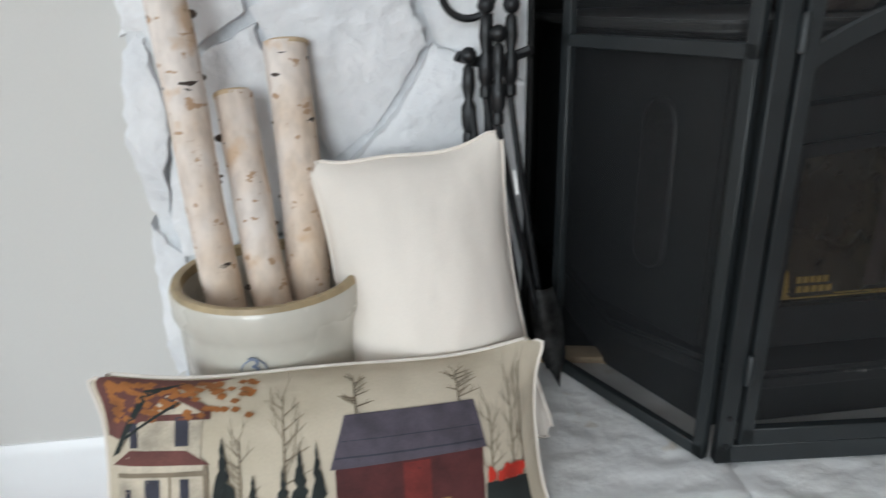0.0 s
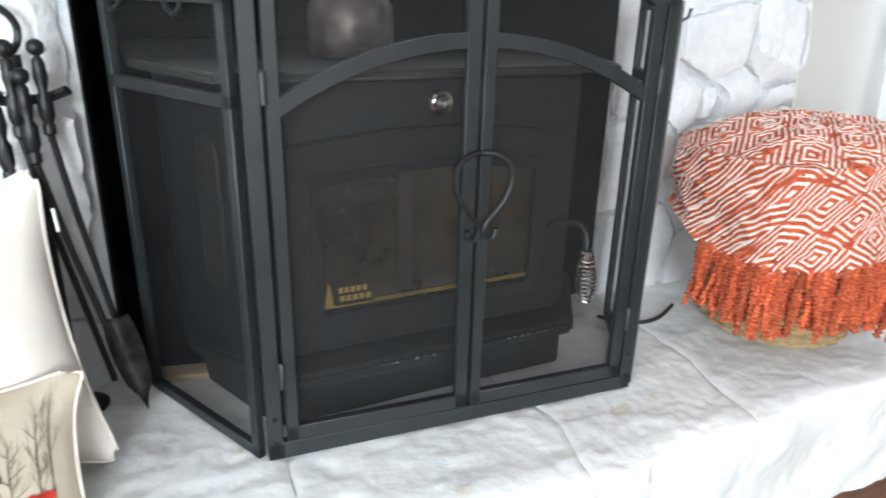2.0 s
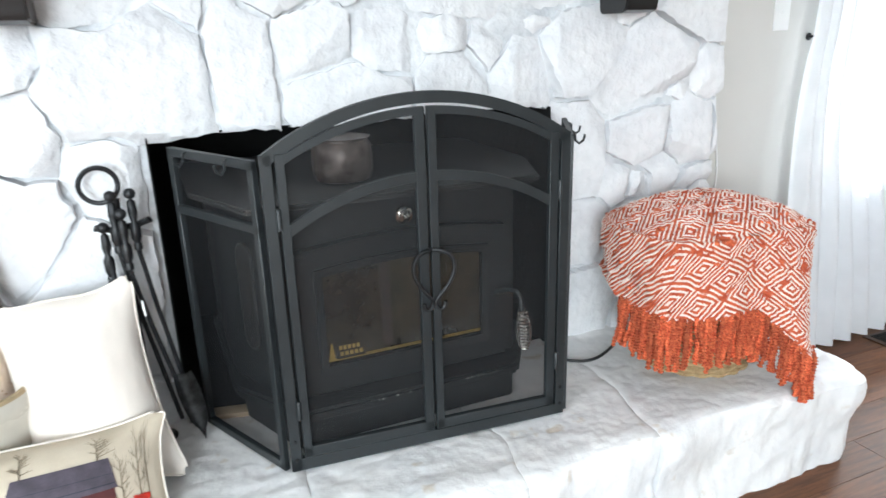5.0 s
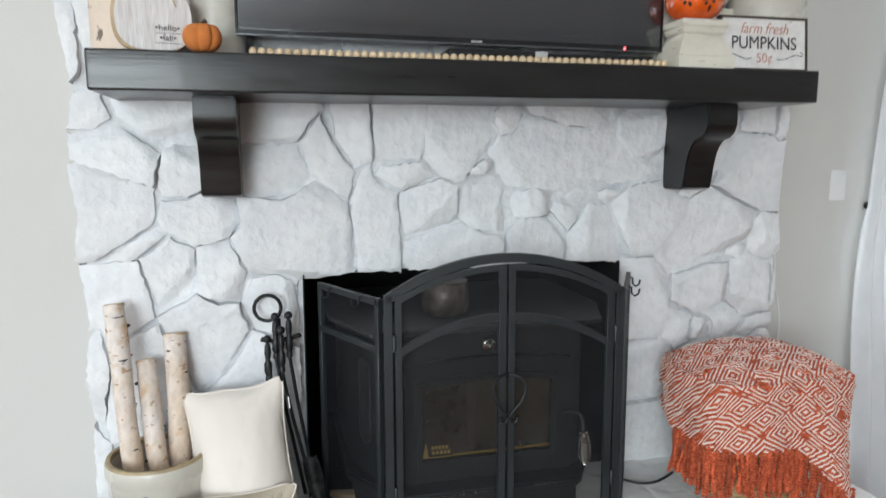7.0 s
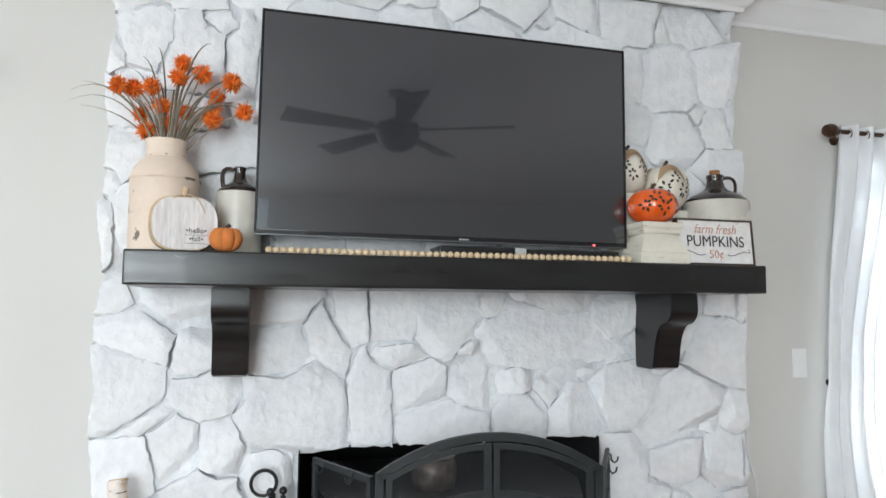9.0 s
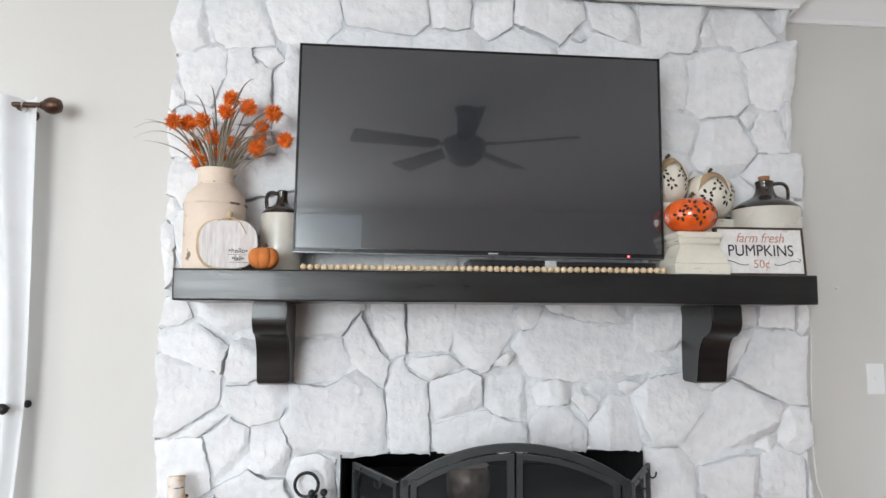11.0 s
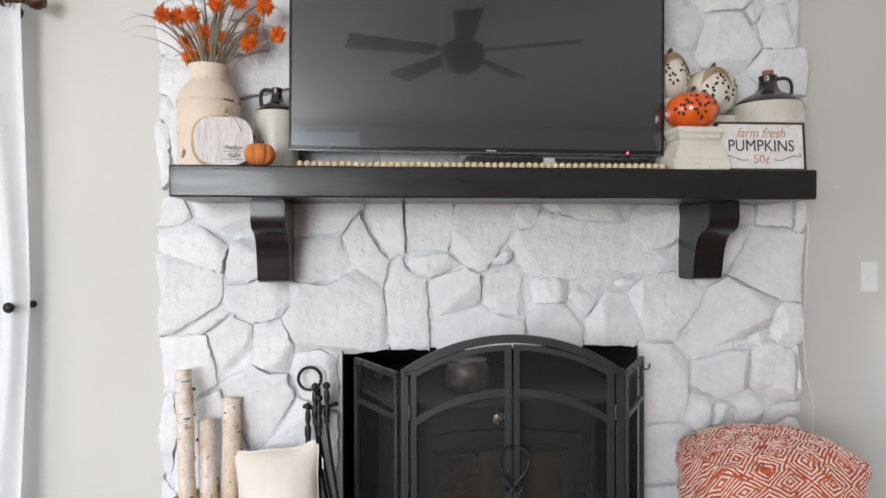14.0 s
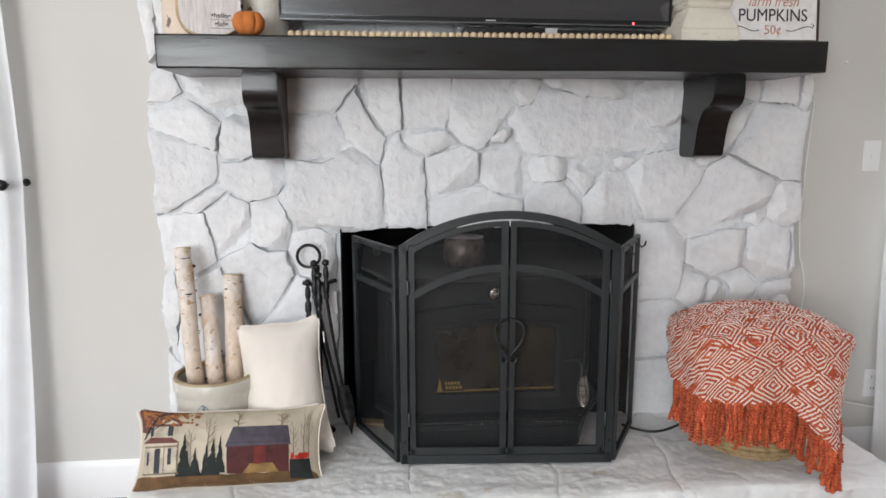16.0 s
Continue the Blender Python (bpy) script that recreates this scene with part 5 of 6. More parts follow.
def throw_point(a, s):
    """a: angle round the basket; s: 0 at the middle of the top, 1 at the fold, 2 at the hem."""
    c, d = math.cos(a), math.sin(a)
    rx, ry = 0.247, 0.215
    k = (abs(c) ** 3.8 + abs(d) ** 3.8) ** (-1 / 3.8)
    ox, oy = rx * k * c, (ry if d < 0 else 0.165) * k * d
    front = max(0, -d) ** 1.5
    corner = math.exp(-((a - math.radians(293)) / 0.33) ** 2)
    hem = 0.226 + 0.010 * math.sin(3 * a) + 0.07 * max(0, d) - 0.128 * corner - 0.05 * math.exp(-((a - math.radians(338)) / 0.4) ** 2)
    wob = noise.noise((ox * 5, oy * 5, s * 1.3 + 4))
    fine = 1.5 * noise.noise((ox * 13 + 3, oy * 13, s * 4)) + 0.8 * noise.noise((ox * 42, oy * 42, s * 16))
    if s <= 1:
        t = s ** 0.9
        z = 0.480 - 0.050 * t ** 3.5 + 0.012 * wob * t + 0.006 * fine + 0.012 * c * t * (1 if c < 0 else -1.2)
        return Vector((ox * t * 0.985, oy * t * 0.985, z))
    t = s - 1
    topz = 0.430 + 0.012 * wob + 0.012 * c * (1 if c < 0 else -1.2)
    bulge = 0.009 * math.exp(-((t - 0.04) / 0.10) ** 2) * (1 + wob) + 0.010 * math.sin(math.pi * min(1, t * 1.6)) + 0.016 * wob * t + 0.006 * fine
    flare = 1 + bulge / 0.25 + (-0.10 * c * t if c < 0 else -0.17 * c * t) + 0.02 * math.sin(9 * a) * t
    z = topz + (hem - topz) * t
    return Vector((ox * flare, oy * flare - 0.105 * corner * t - 0.01 * front * t, z))


def throw_uv(a, s):
    """Place in the weave, one unit a diamond, a little out of true."""
    p = throw_point(a, s)
    if s <= 1:
        u, v = 7 + p.x / 0.122, 7 + (p.y + 0.20) / 0.104
    else:
        q = throw_point(a, 1)
        u, v = 7 + (q.x + 0.35 * (p.x - q.x)) / 0.122, 7 + (q.y + 0.20) / 0.104 - (q.z - p.z) / 0.104
        u += max(0, abs(q.x) - 0.19) * (1 if q.x > 0 else -1) * 4
    return u + 0.07 * noise.noise((p.x * 9, p.y * 9, p.z * 9)), v + 0.07 * noise.noise((p.x * 8 + 5, p.y * 8, p.z * 8))


def throw_bm():
    """The cloth: a fine sheet whose cream stripes stand proud."""
    bm = bmesh.new()
    na, ns = 560, 170
    uvl = bm.loops.layers.uv.new("UVMap")
    uvs, grid = [], []
    for i in range(na + 1):
        a = 2 * math.pi * i / na
        col, cu = [], []
        for j in range(ns + 1):
            sv = 0.01 + 1.99 * j / ns
            p, (u, v) = throw_point(a, sv), throw_uv(a, sv)
            pu, pv = abs((u + 0.5) % 1 - 0.5), abs((v + 0.5) % 1 - 0.5)
            lift = 0.0020 * math.sin(2 * math.pi * WEAVE * (pu + pv)) + 0.0016 * noise.noise((p.x * 130, p.y * 130, p.z * 130))
            out = Vector((0, 0, 1)) if sv < 0.85 else Vector((p.x, p.y, 0.04 if sv < 1.1 else 0)).normalized()
            cu.append((u, v))
            if i < na:
                col.append(bm.verts.new(p + out * lift))
        uvs.append(cu)
        if i < na:
            grid.append(col)
    mid = bm.verts.new(throw_point(0, 0))
    for i in range(na):
        ii = (i + 1) % na
        for j in range(ns):
            f = bm.faces.new((grid[i][j], grid[ii][j], grid[ii][j + 1], grid[i][j + 1]))
            for lp, (p, q) in zip(f.loops, ((i, j), (i + 1, j), (i + 1, j + 1), (i, j + 1))):
                lp[uvl].uv = uvs[p][q]
        bm.faces.new((mid, grid[ii][0], grid[i][0]))
    return bm


part("cloth", throw_bm(), THROW, throw)


def chenille(length, seed):
    """One fuzzy twisted tassel strand hanging from the origin."""
    rng = random.Random(seed)
    pts, rad = [], []
    n = 30
    sx, sy = rng.uniform(-0.006, 0.006), rng.uniform(-0.006, 0.004)
    for i in range(n + 1):
        t = i / n
        pts.append((sx * t * 2 + 0.003 * math.sin(7 * t + seed), sy * t * 2 + 0.003 * math.cos(5 * t + seed), -length * t))
        rad.append(0.0060 * (0.55 + 0.80 * (i % 2)) * rng.uniform(0.85, 1.15) * (1 if i < n else 0.5))
    return tube(pts, rad, 6)


strands = [part("tassel", chenille(ln, k), RUST, throw) for k, ln in enumerate((0.125, 0.14, 0.135, 0.15, 0.145, 0.155))]
for s in strands:
    s.location = throw_point(math.radians(200 + 3 * strands.index(s)), 1.97)
rt = random.Random(9)
for i in range(160):                                       # tied in bunches of five
    bunch, k = divmod(i, 5)
    a = math.radians(180 + 164 * (bunch + 0.5 + 0.17 * (k - 2) + 0.06 * rt.uniform(-1, 1)) / 32)
    o = new("tassel", strands[rt.randrange(6)].data)
    o.parent = throw
    o.location = throw_point(a, 1.97) + Vector((rt.uniform(-0.003, 0.003), rt.uniform(-0.009, 0.005), rt.uniform(-0.004, 0.008)))
    o.rotation_euler = (rt.uniform(-0.06, 0.06), rt.uniform(-0.07, 0.07), rt.uniform(0, 6))
    room = (o.location.z - 0.006) / 0.150
    o.scale = (1, 1, min(rt.uniform(0.82, 1.0), room) if o.location.y > -0.25 else rt.uniform(0.8, 0.95))
for i in range(110):                                       # loose rust loops caught in the weave
    a, s = rt.uniform(0, 6.28), rt.choice((rt.uniform(0.75, 1.12), rt.uniform(0.8, 1.1), rt.uniform(0.3, 1.9)))
    p = throw_point(a, s)
    tuft = part("yarn_loop", ball(0.004 + 0.004 * rt.random(), p.x, p.y, p.z, 1, 0.8), RUST, throw)

# ---- on the mantel ----
MZ = 1.596


def ribbed(r, h, lobes, depth, flat_top=0.12):
    prof = []
    for i in range(17):
        t = math.pi * i / 16
        rr = r * math.sin(t) ** 0.75 if 0 < i < 16 else 0.004
        z = h / 2 - h / 2 * math.cos(t)
        if i > 12:
            z -= flat_top * h * (i - 12) / 4
        prof.append((max(rr, 0.004), z))
    return lathe(prof, 64, lobes, depth)


jar = thing("milk_jar", -0.137, 0.978, MZ, "distressed blush-painted metal milk can holding dried flowers", "jar")
part("body", lathe([(0.091, 0), (0.095, 0.004), (0.096, 0.20), (0.098, 0.212), (0.096, 0.224), (0.088, 0.245), (0.073, 0.268), (0.060, 0.279), (0.057, 0.285), (0.056, 0.318), (0.060, 0.326), (0.061, 0.333), (0.055, 0.334), (0.050, 0.32), (0.050, 0.25), (0.0, 0.24)], 48, close=False), BLUSH, jar)
for z, r in ((0.214, 0.0985), (0.283, 0.0585)):
    part("seam_band", lathe([(r, -0.004), (r + 0.0015, 0), (r, 0.004), (r - 0.003, 0)], 48, close=False), CHIPBAND, jar).location.z = z

bouquet = thing("dried_flower_bouquet", -0.137, 0.978, MZ + 0.245, "bunch of orange spiky flowers with dry grass stems in the can", "flowers")


def pompom(r, seed, spikes=110):
    rng = random.Random(seed)
    bm = ball(r * 0.45, sub=1)
    for i in range(spikes):
        z = 1 - 2 * (i + 0.5) / spikes
        a = i * 2.39996
        q = math.sqrt(1 - z * z)
        d = Vector((q * math.cos(a), q * math.sin(a), z))
        d = (d + Vector((rng.uniform(-0.15, 0.15), rng.uniform(-0.15, 0.15), rng.uniform(-0.15, 0.15)))).normalized()
        s = d.orthogonal().normalized()
        t = d.cross(s)
        b, w, l = d * r * 0.35, r * 0.13, r * rng.uniform(0.85, 1.12)
        v = [bm.verts.new(b + s * w), bm.verts.new(b - s * w * 0.5 + t * w * 0.87), bm.verts.new(b - s * w * 0.5 - t * w * 0.87), bm.verts.new(d * l)]
        for p in ((0, 1, 3), (1, 2, 3), (2, 0, 3)):
            bm.faces.new([v[k] for k in p])
    return bm


heads = [part("flower_head", pompom(0.033, k), POM, bouquet) for k in range(3)]
rb = random.Random(3)
tips = [(-0.134, 0.24), (-0.10, 0.245), (-0.045, 0.245), (-0.08, 0.174), (-0.06, 0.12), (0.036, 0.335), (0.027, 0.28), (0.09, 0.308), (0.178, 0.28), (0.134, 0.245), (0.125, 0.213), (0.217, 0.195), (0.125, 0.165), (0.045, 0.19), (0.0, 0.147), (-0.02, 0.20)]
for k, (tx, tz) in enumerate(tips):
    ty = rb.uniform(-0.05, 0.04)
    stem = part("stem", tube(bezier((tx * 0.12, ty * 0.2, -0.0), (tx * 0.2, ty * 0.3, 0.08), (tx * 0.6, ty * 0.7, tz * 0.75), (tx, ty, tz), 10), 0.0023, 5), STEM, bouquet)
    if k < 3:
        hd = heads[k]
    else:
        hd = new("flower_head", heads[k % 3].data)
        hd.parent = bouquet
    hd.location, hd.rotation_euler = (tx, ty, tz), (rb.uniform(0, 3), rb.uniform(0, 3), 0)
    hd.scale = [rb.uniform(0.85, 1.12)] * 3
for k in range(32):
    a = rb.uniform(-0.95, 0.95)
    ln = rb.uniform(0.24, 0.42)
    ex, ez = math.sin(a) * ln * 0.75, math.cos(a) * ln
    ey = rb.uniform(-0.06, 0.05)
    droop = rb.uniform(-0.04, 0.05)
    part("grass_blade", tube(bezier((ex * 0.1, 0, 0), (ex * 0.15, ey * 0.4, ez * 0.5), (ex * 0.6, ey, ez + droop), (ex * 1.15, ey, ez - abs(droop) * 0.9), 12), [0.0034] * 9 + [0.0028, 0.0020, 0.0013, 0.0006], 5, flatten=0.35), STEM, bouquet)

plq = thing("wooden_pumpkin_plaque", -0.055, 0.855, MZ, "whitewashed wooden pumpkin cut-out with a twine-tied stem", "decoration")
plq.matrix_world = pose(-0.067, 0.846, MZ, -6, 0, 9)


def pumpkin_outline(w, h):
    pts = []
    for i in range(56):
        a = 2 * math.pi * i / 56
        x, z = math.cos(a), math.sin(a)
        k = 1 - 0.06 * math.exp(-((a - math.pi / 2) / 0.22) ** 2)
        x, z = math.copysign(abs(x) ** 0.72, x), math.copysign(abs(z) ** 0.78, z)
        pts.append((w / 2 * x * k, max(0, h / 2 + h / 2 * z * k)))
    return pts


part("slab", prism(pumpkin_outline(0.180, 0.160), 0.004, 0.026), RAWWOOD, plq, "raw wood edge")
part("face", prism([(x * 0.955 + 0.004, 0.081 + (z - 0.081) * 0.955) for x, z in pumpkin_outline(0.180, 0.160)], 0.0, 0.0045), WHITEWOOD, plq, "whitewashed grooved face")
part("stem", tube([(0.0, 0.014, 0.155), (0.002, 0.014, 0.17), (0.004, 0.014, 0.183)], [0.010, 0.009, 0.010], 10), RAWWOOD, plq)
part("twine", tube(bezier((-0.03, 0.0, 0.150), (0.02, -0.01, 0.175), (0.04, -0.008, 0.15), (0.055, -0.004, 0.11), 12), 0.0016, 6), RAWWOOD, plq)
for i, (wd, z) in enumerate((("hello", 0.058), ("fall", 0.034))):
    text("lettering", "\u2022" + wd + "\u2022", 0.021, INK, plq, pose(0.034, -0.0010, z, 90), "small black lettering")
    part("ruled_line", box(0.004, 0.066, -0.0008, 0.0, z - 0.0125, z - 0.0115, 0), INK, plq)

mini = thing("velvet_pumpkin", 0.047, 0.833, MZ, "small orange velvet pumpkin with a brown stem", "pumpkin")
part("body", ribbed(0.046, 0.072, 7, 0.16), VELVET, mini)
part("stem", tube([(0, 0, 0.060), (0.002, 0, 0.070), (0.010, 0, 0.076)], [0.007, 0.005, 0.006], 8), SIGNFRAME, mini)


def jug(name, x, y, r, h_body, h_sh, label, side, corked, turn=0, z0=MZ):
    root = thing(name, x, y, z0, label, "jug", "", turn)
    part("body", lathe([(r * 0.95, 0), (r, 0.004), (r, h_body - 0.01), (r * 0.985, h_body)], 44), CROCK, root, "cream glazed lower body")
    part("shoulder", lathe([(r * 0.985, h_body + 0.0005), (r * 0.90, h_body + 0.13 * h_sh), (r * 0.74, h_body + 0.28 * h_sh), (r * 0.52, h_body + 0.42 * h_sh), (r * 0.36, h_body + 0.54 * h_sh), (r * 0.285, h_body + 0.68 * h_sh), (r * 0.25, h_body + 0.86 * h_sh), (r * 0.245, h_body + h_sh), (r * 0.265, h_body + h_sh + 0.005), (r * 0.265, h_body + h_sh + 0.013), (r * 0.21, h_body + h_sh + 0.016)], 44), BROWNGLAZE, root, "dark brown glazed shoulder and neck")
    zt = h_body + h_sh + 0.008
    part("handle", tube(bezier((side * r * 0.25, 0, zt - 0.004), (side * r * 0.72, 0, zt + 0.012), (side * r * 0.84, 0, zt - 0.012), (side * r * 0.70, 0, h_body + 0.29 * h_sh), 14), 0.008, 10, flatten=0.75), BROWNGLAZE, root)
    if corked:
        part("cork", lathe([(r * 0.15, zt), (r * 0.15, zt + 0.01), (r * 0.165, zt + 0.022), (r * 0.15, zt + 0.024)], 16), material("cork", (0.36, 0.16, 0.07), 0.8, vary=0.2, scale=50), root)
    return root


jug("stoneware_jug", 0.072, 1.005, 0.068, 0.193, 0.066, "small two-tone stoneware jug, brown over cream", -1, False)
jug("stoneware_jug", 1.736, 0.970, 0.115, 0.236, 0.088, "large two-tone stoneware jug, brown over cream, corked", 1, True)

ped = thing("pedestal_stand", 1.428, 0.885, MZ, "square cream chipped-paint wooden pedestal on the mantel", "pedestal")


def stepped(levels):
    """Square block from (half size, z) levels."""
    bm = bmesh.new()
    rings = [[bm.verts.new((sx * h, sy * h * 0.72, z)) for sx, sy in ((-1, -1), (1, -1), (1, 1), (-1, 1))] for h, z in levels]
    for a, b in zip(rings, rings[1:]):
        for i in range(4):
            bm.faces.new((a[i], a[(i + 1) % 4], b[(i + 1) % 4], b[i]))
    bm.faces.new(rings[0][::-1])
    bm.faces.new(rings[-1])
    bmesh.ops.bevel(bm, geom=bm.edges[:], offset=0.0012, segments=1, affect="EDGES")
    return bm


part("foot", stepped([(0.092, 0), (0.092, 0.032), (0.089, 0.036)]), CHIPPED, ped)
part("shaft", stepped([(0.088, 0.036), (0.085, 0.05), (0.072, 0.075), (0.064, 0.098)]), CHIPPED, ped)
part("cap", stepped([(0.065, 0.098), (0.070, 0.106), (0.070, 0.116), (0.076, 0.121), (0.076, 0.136), (0.073, 0.139)]), CHIPPED, ped)


def leaf_patches(root, r, h, count, seed, mat):
    """Dark leaf patches laid in sprays over a round body; the openings' shade is their colour."""
    rng = random.Random(seed)
    for c in range(count):
        ca, cz = math.radians(-155 + 130 * (c + 0.5) / count + rng.uniform(-6, 6)), 0.52 + (0.13 if c % 2 else -0.10) + rng.uniform(-0.04, 0.04)
        for k in range(6):
            t = 2 * math.pi * k / 6 + 0.3 + c + rng.uniform(-0.3, 0.3)
            ln = rng.uniform(0.55, 1.05)
            lf = bmesh.new()
            pts = [(0.0055 * math.sin(math.pi * i / 8) * (1 if i <= 8 else -1) if i <= 8 else -0.0055 * math.sin(math.pi * (16 - i) / 8), 0.020 * ((i if i <= 8 else 16 - i) / 8) + 0.008) for i in range(16)]
            lf.faces.new([lf.verts.new((x * 0.85 * r / 0.08, 0, (z * ln + 0.002) * 0.95 * r / 0.08)) for x, z in pts])
            for v in lf.verts:
                u, w = v.co.x * math.cos(t) - v.co.z * math.sin(t), v.co.x * math.sin(t) + v.co.z * math.cos(t)
                z = cz * h + w
                q = max(0.0, 1 - (2 * z / h - 1) ** 2)
                rr = r * q ** 0.375 * 1.004 + 0.0004
                a = ca + u / r
                v.co = Vector((rr * math.cos(a), rr * math.sin(a), z))
            part("dark_leaf", lf, mat, root)


def lantern(name, x, y, z, r, h, mat, label, cap, seed, turn=0):
    root = thing(name, x, y, z, label, "pumpkin", "", turn)
    prof = [(max(0.006, r * max(0, 1 - (2 * i / 20 - 1) ** 2) ** 0.375), h * i / 20) for i in range(21)]
    part("body", lathe(prof, 64, 8, 0.05), mat, root)
    leaf_patches(root, r, h, 5, seed, CUTOUT_SHADE)
    part("stem", tube([(0, 0, h - 0.004), (0.003, 0, h + 0.010), (0.012, 0, h + 0.018)], [0.008, 0.006, 0.0065], 8), SIGNFRAME, root)
    if cap:
        bm = bmesh.new()
        rows = []
        for i in range(6):
            rows.append([bm.verts.new(Vector(((r * max(0, 1 - (2 * (1 - 0.075 * i) - 1) ** 2) ** 0.375 * 1.012 + 0.001) * math.cos(a), (r * max(0, 1 - (2 * (1 - 0.075 * i) - 1) ** 2) ** 0.375 * 1.012 + 0.001) * math.sin(a), h * (1 - 0.075 * i * (1 + 0.55 * math.sin(3 * a + seed))) + 0.001))) for a in np.linspace(0, 2 * math.pi, 36, endpoint=False)])
        for a, b in zip(rows, rows[1:]):
            for k in range(36):
                bm.faces.new((a[k], a[(k + 1) % 36], b[(k + 1) % 36], b[k]))
        part("leaf_cap", bm, KRAFT, root, "tan leaf shape round the stem")
    return root


lantern("pumpkin_lantern", 1.423, 0.885, MZ + 0.139, 0.084, 0.118, ORANGE, "glossy orange ceramic pumpkin with leaf cut-outs", False, 2)
# Unseen block, added so that the two ivory pumpkins rest on something.
riser = thing("hidden_riser", 1.49, 1.03, MZ, "plain cream unseen riser block added behind the pumpkins to hold them up", "stand")
part("block", box(-0.135, 0.135, -0.055, 0.055, 0, 0.205, 0.004), CHIPPED, riser)
lantern("pumpkin_lantern", 1.556, 1.010, MZ + 0.205, 0.082, 0.165, WHITEGLAZE, "ivory ceramic pumpkin with leaf cut-outs and tan leaf", True, 5, 20)
part("upper_step", box(-0.135, -0.02, -0.05, 0.05, 0.2055, 0.26, 0.004), CHIPPED, riser)
lantern("pumpkin_lantern", 1.405, 1.022, MZ + 0.26, 0.074, 0.160, WHITEGLAZE, "ivory ceramic pumpkin with leaf cut-outs and tan leaf", True, 9, -10)

sign = thing("wooden_sign", 1.650, 0.845, MZ, "small white framed wooden sign reading farm fresh pumpkins", "sign")
sign.matrix_world = pose(1.642, 0.842, MZ, -5, 0, -1) @ Matrix.Scale(1.10, 4)
part("board", box(-0.130, 0.130, 0.002, 0.012, 0.006, 0.139, 0), SIGNWHITE, sign, smooth=False)
for a in ((-0.136, 0.136, -0.002, 0.018, 0, 0.006), (-0.136, 0.136, -0.002, 0.018, 0.139, 0.145), (-0.136, -0.130, -0.002, 0.018, 0.006, 0.139), (0.130, 0.136, -0.002, 0.018, 0.006, 0.139)):
    part("frame_strip", box(*a, 0.0008, 1), SIGNFRAME, sign)
text("lettering", "farm fresh", 0.042, PINKINK, sign, pose(0.0, 0.0012, 0.112, 90), "dusty rose script", shear=0.35, stretch=0.86)
text("lettering", "PUMPKINS", 0.049, INK, sign, pose(0.0, 0.0010, 0.073, 90), "charcoal capitals", stretch=0.90)
text("lettering", "50\u00a2", 0.036, PINKINK, sign, pose(0.0, 0.0012, 0.033, 90), "dusty rose price")
for s in (-1, 1):
    part("flourish", tube(bezier((s * 0.04, 0.0012, 0.033), (s * 0.07, 0.0012, 0.022), (s * 0.09, 0.0012, 0.055), (s * 0.118, 0.0012, 0.040), 12) + [(s * 0.122, 0.0012, 0.048), (s * 0.114, 0.0012, 0.052)], 0.0011, 5), INK, sign)

garland = thing("bead_garland", 0.735, 0.862, MZ, "garland of natural wooden beads lying along the mantel", "garland")
part("string", tube([(-0.58, 0, 0.0108), (0, 0, 0.0108), (0.58, 0, 0.0108)], 0.0012, 5), RAWWOOD, garland)
bead = part("bead", ball(0.0108, sub=2), BEAD, garland)
bead.location = (-0.572, 0, 0.0108)
for i in range(1, 54):
    o = new("bead", bead.data)
    o.parent, o.location = garland, (-0.572 + i * 0.0216, 0.0025 * math.sin(i * 0.7) - 0.014 * (i / 53) ** 2, 0.0108)

# ---- television ----
tv = thing("television", 0.7335, 0.936, 1.655, "large black flat-screen television mounted above the mantel", "television")
tv.matrix_world = pose(0.7335, 0.934, 1.656, -0.5, 0.4, -0.4)
part("housing", box(-0.6145, 0.6145, 0.002, 0.045, 0, 0.698, 0.004), TVBLACK, tv)
part("screen", box(-0.607, 0.607, -0.0005, 0.003, 0.016, 0.691, 0), SCREEN, tv, "dark glossy screen", smooth=False)
for a in ((-0.6145, 0.6145, 0.0, 0.0135), (-0.6145, 0.6145, 0.692, 0.698)):
    part("bezel", box(a[0], a[1], -0.004, 0.004, a[2], a[3], 0.0012, 1), TVBLACK, tv)
for a in (-0.6145, 0.6085):
    part("bezel", box(a, a + 0.006, -0.004, 0.004, 0.0135, 0.692, 0.0012, 1), TVBLACK, tv)
part("trim_strip", box(-0.6145, 0.6145, -0.005, -0.002, -0.0015, 0.0015, 0), material("grey_trim", (0.2, 0.21, 0.22), 0.3, metal=0.6), tv, smooth=False)
part("maker_mark", box(0.018, 0.050, -0.0048, -0.0038, 0.005, 0.0095, 0), material("silver_mark", (0.5, 0.5, 0.5), 0.3), tv, smooth=False)
part("wall_bracket", box(-0.2, 0.2, 0.045, 0.19, 0.2, 0.5, 0.004), IRON, tv)
part("indicator_light", ball(0.0036, 0.49, -0.0045, 0.0065, 1), LED, tv, "tiny red standby light")
cable_box = thing("cable_box", 0.86, 0.96, MZ, "low black set-top box under the television", "set-top box")
part("case", box(-0.176, 0.076, -0.05, 0.09, 0.003, 0.045, 0.004), TVBLACK, cable_box)
part("case", box(0.118, 0.46, -0.03, 0.09, 0.003, 0.043, 0.004), TVBLACK, cable_box)
part("label_strip", box(0.078, 0.116, -0.046, 0.06, 0.003, 0.044, 0.002), material("pale_grey_plastic", (0.50, 0.50, 0.49), 0.5, vary=0.05, scale=20), cable_box, "pale grey plastic middle piece")
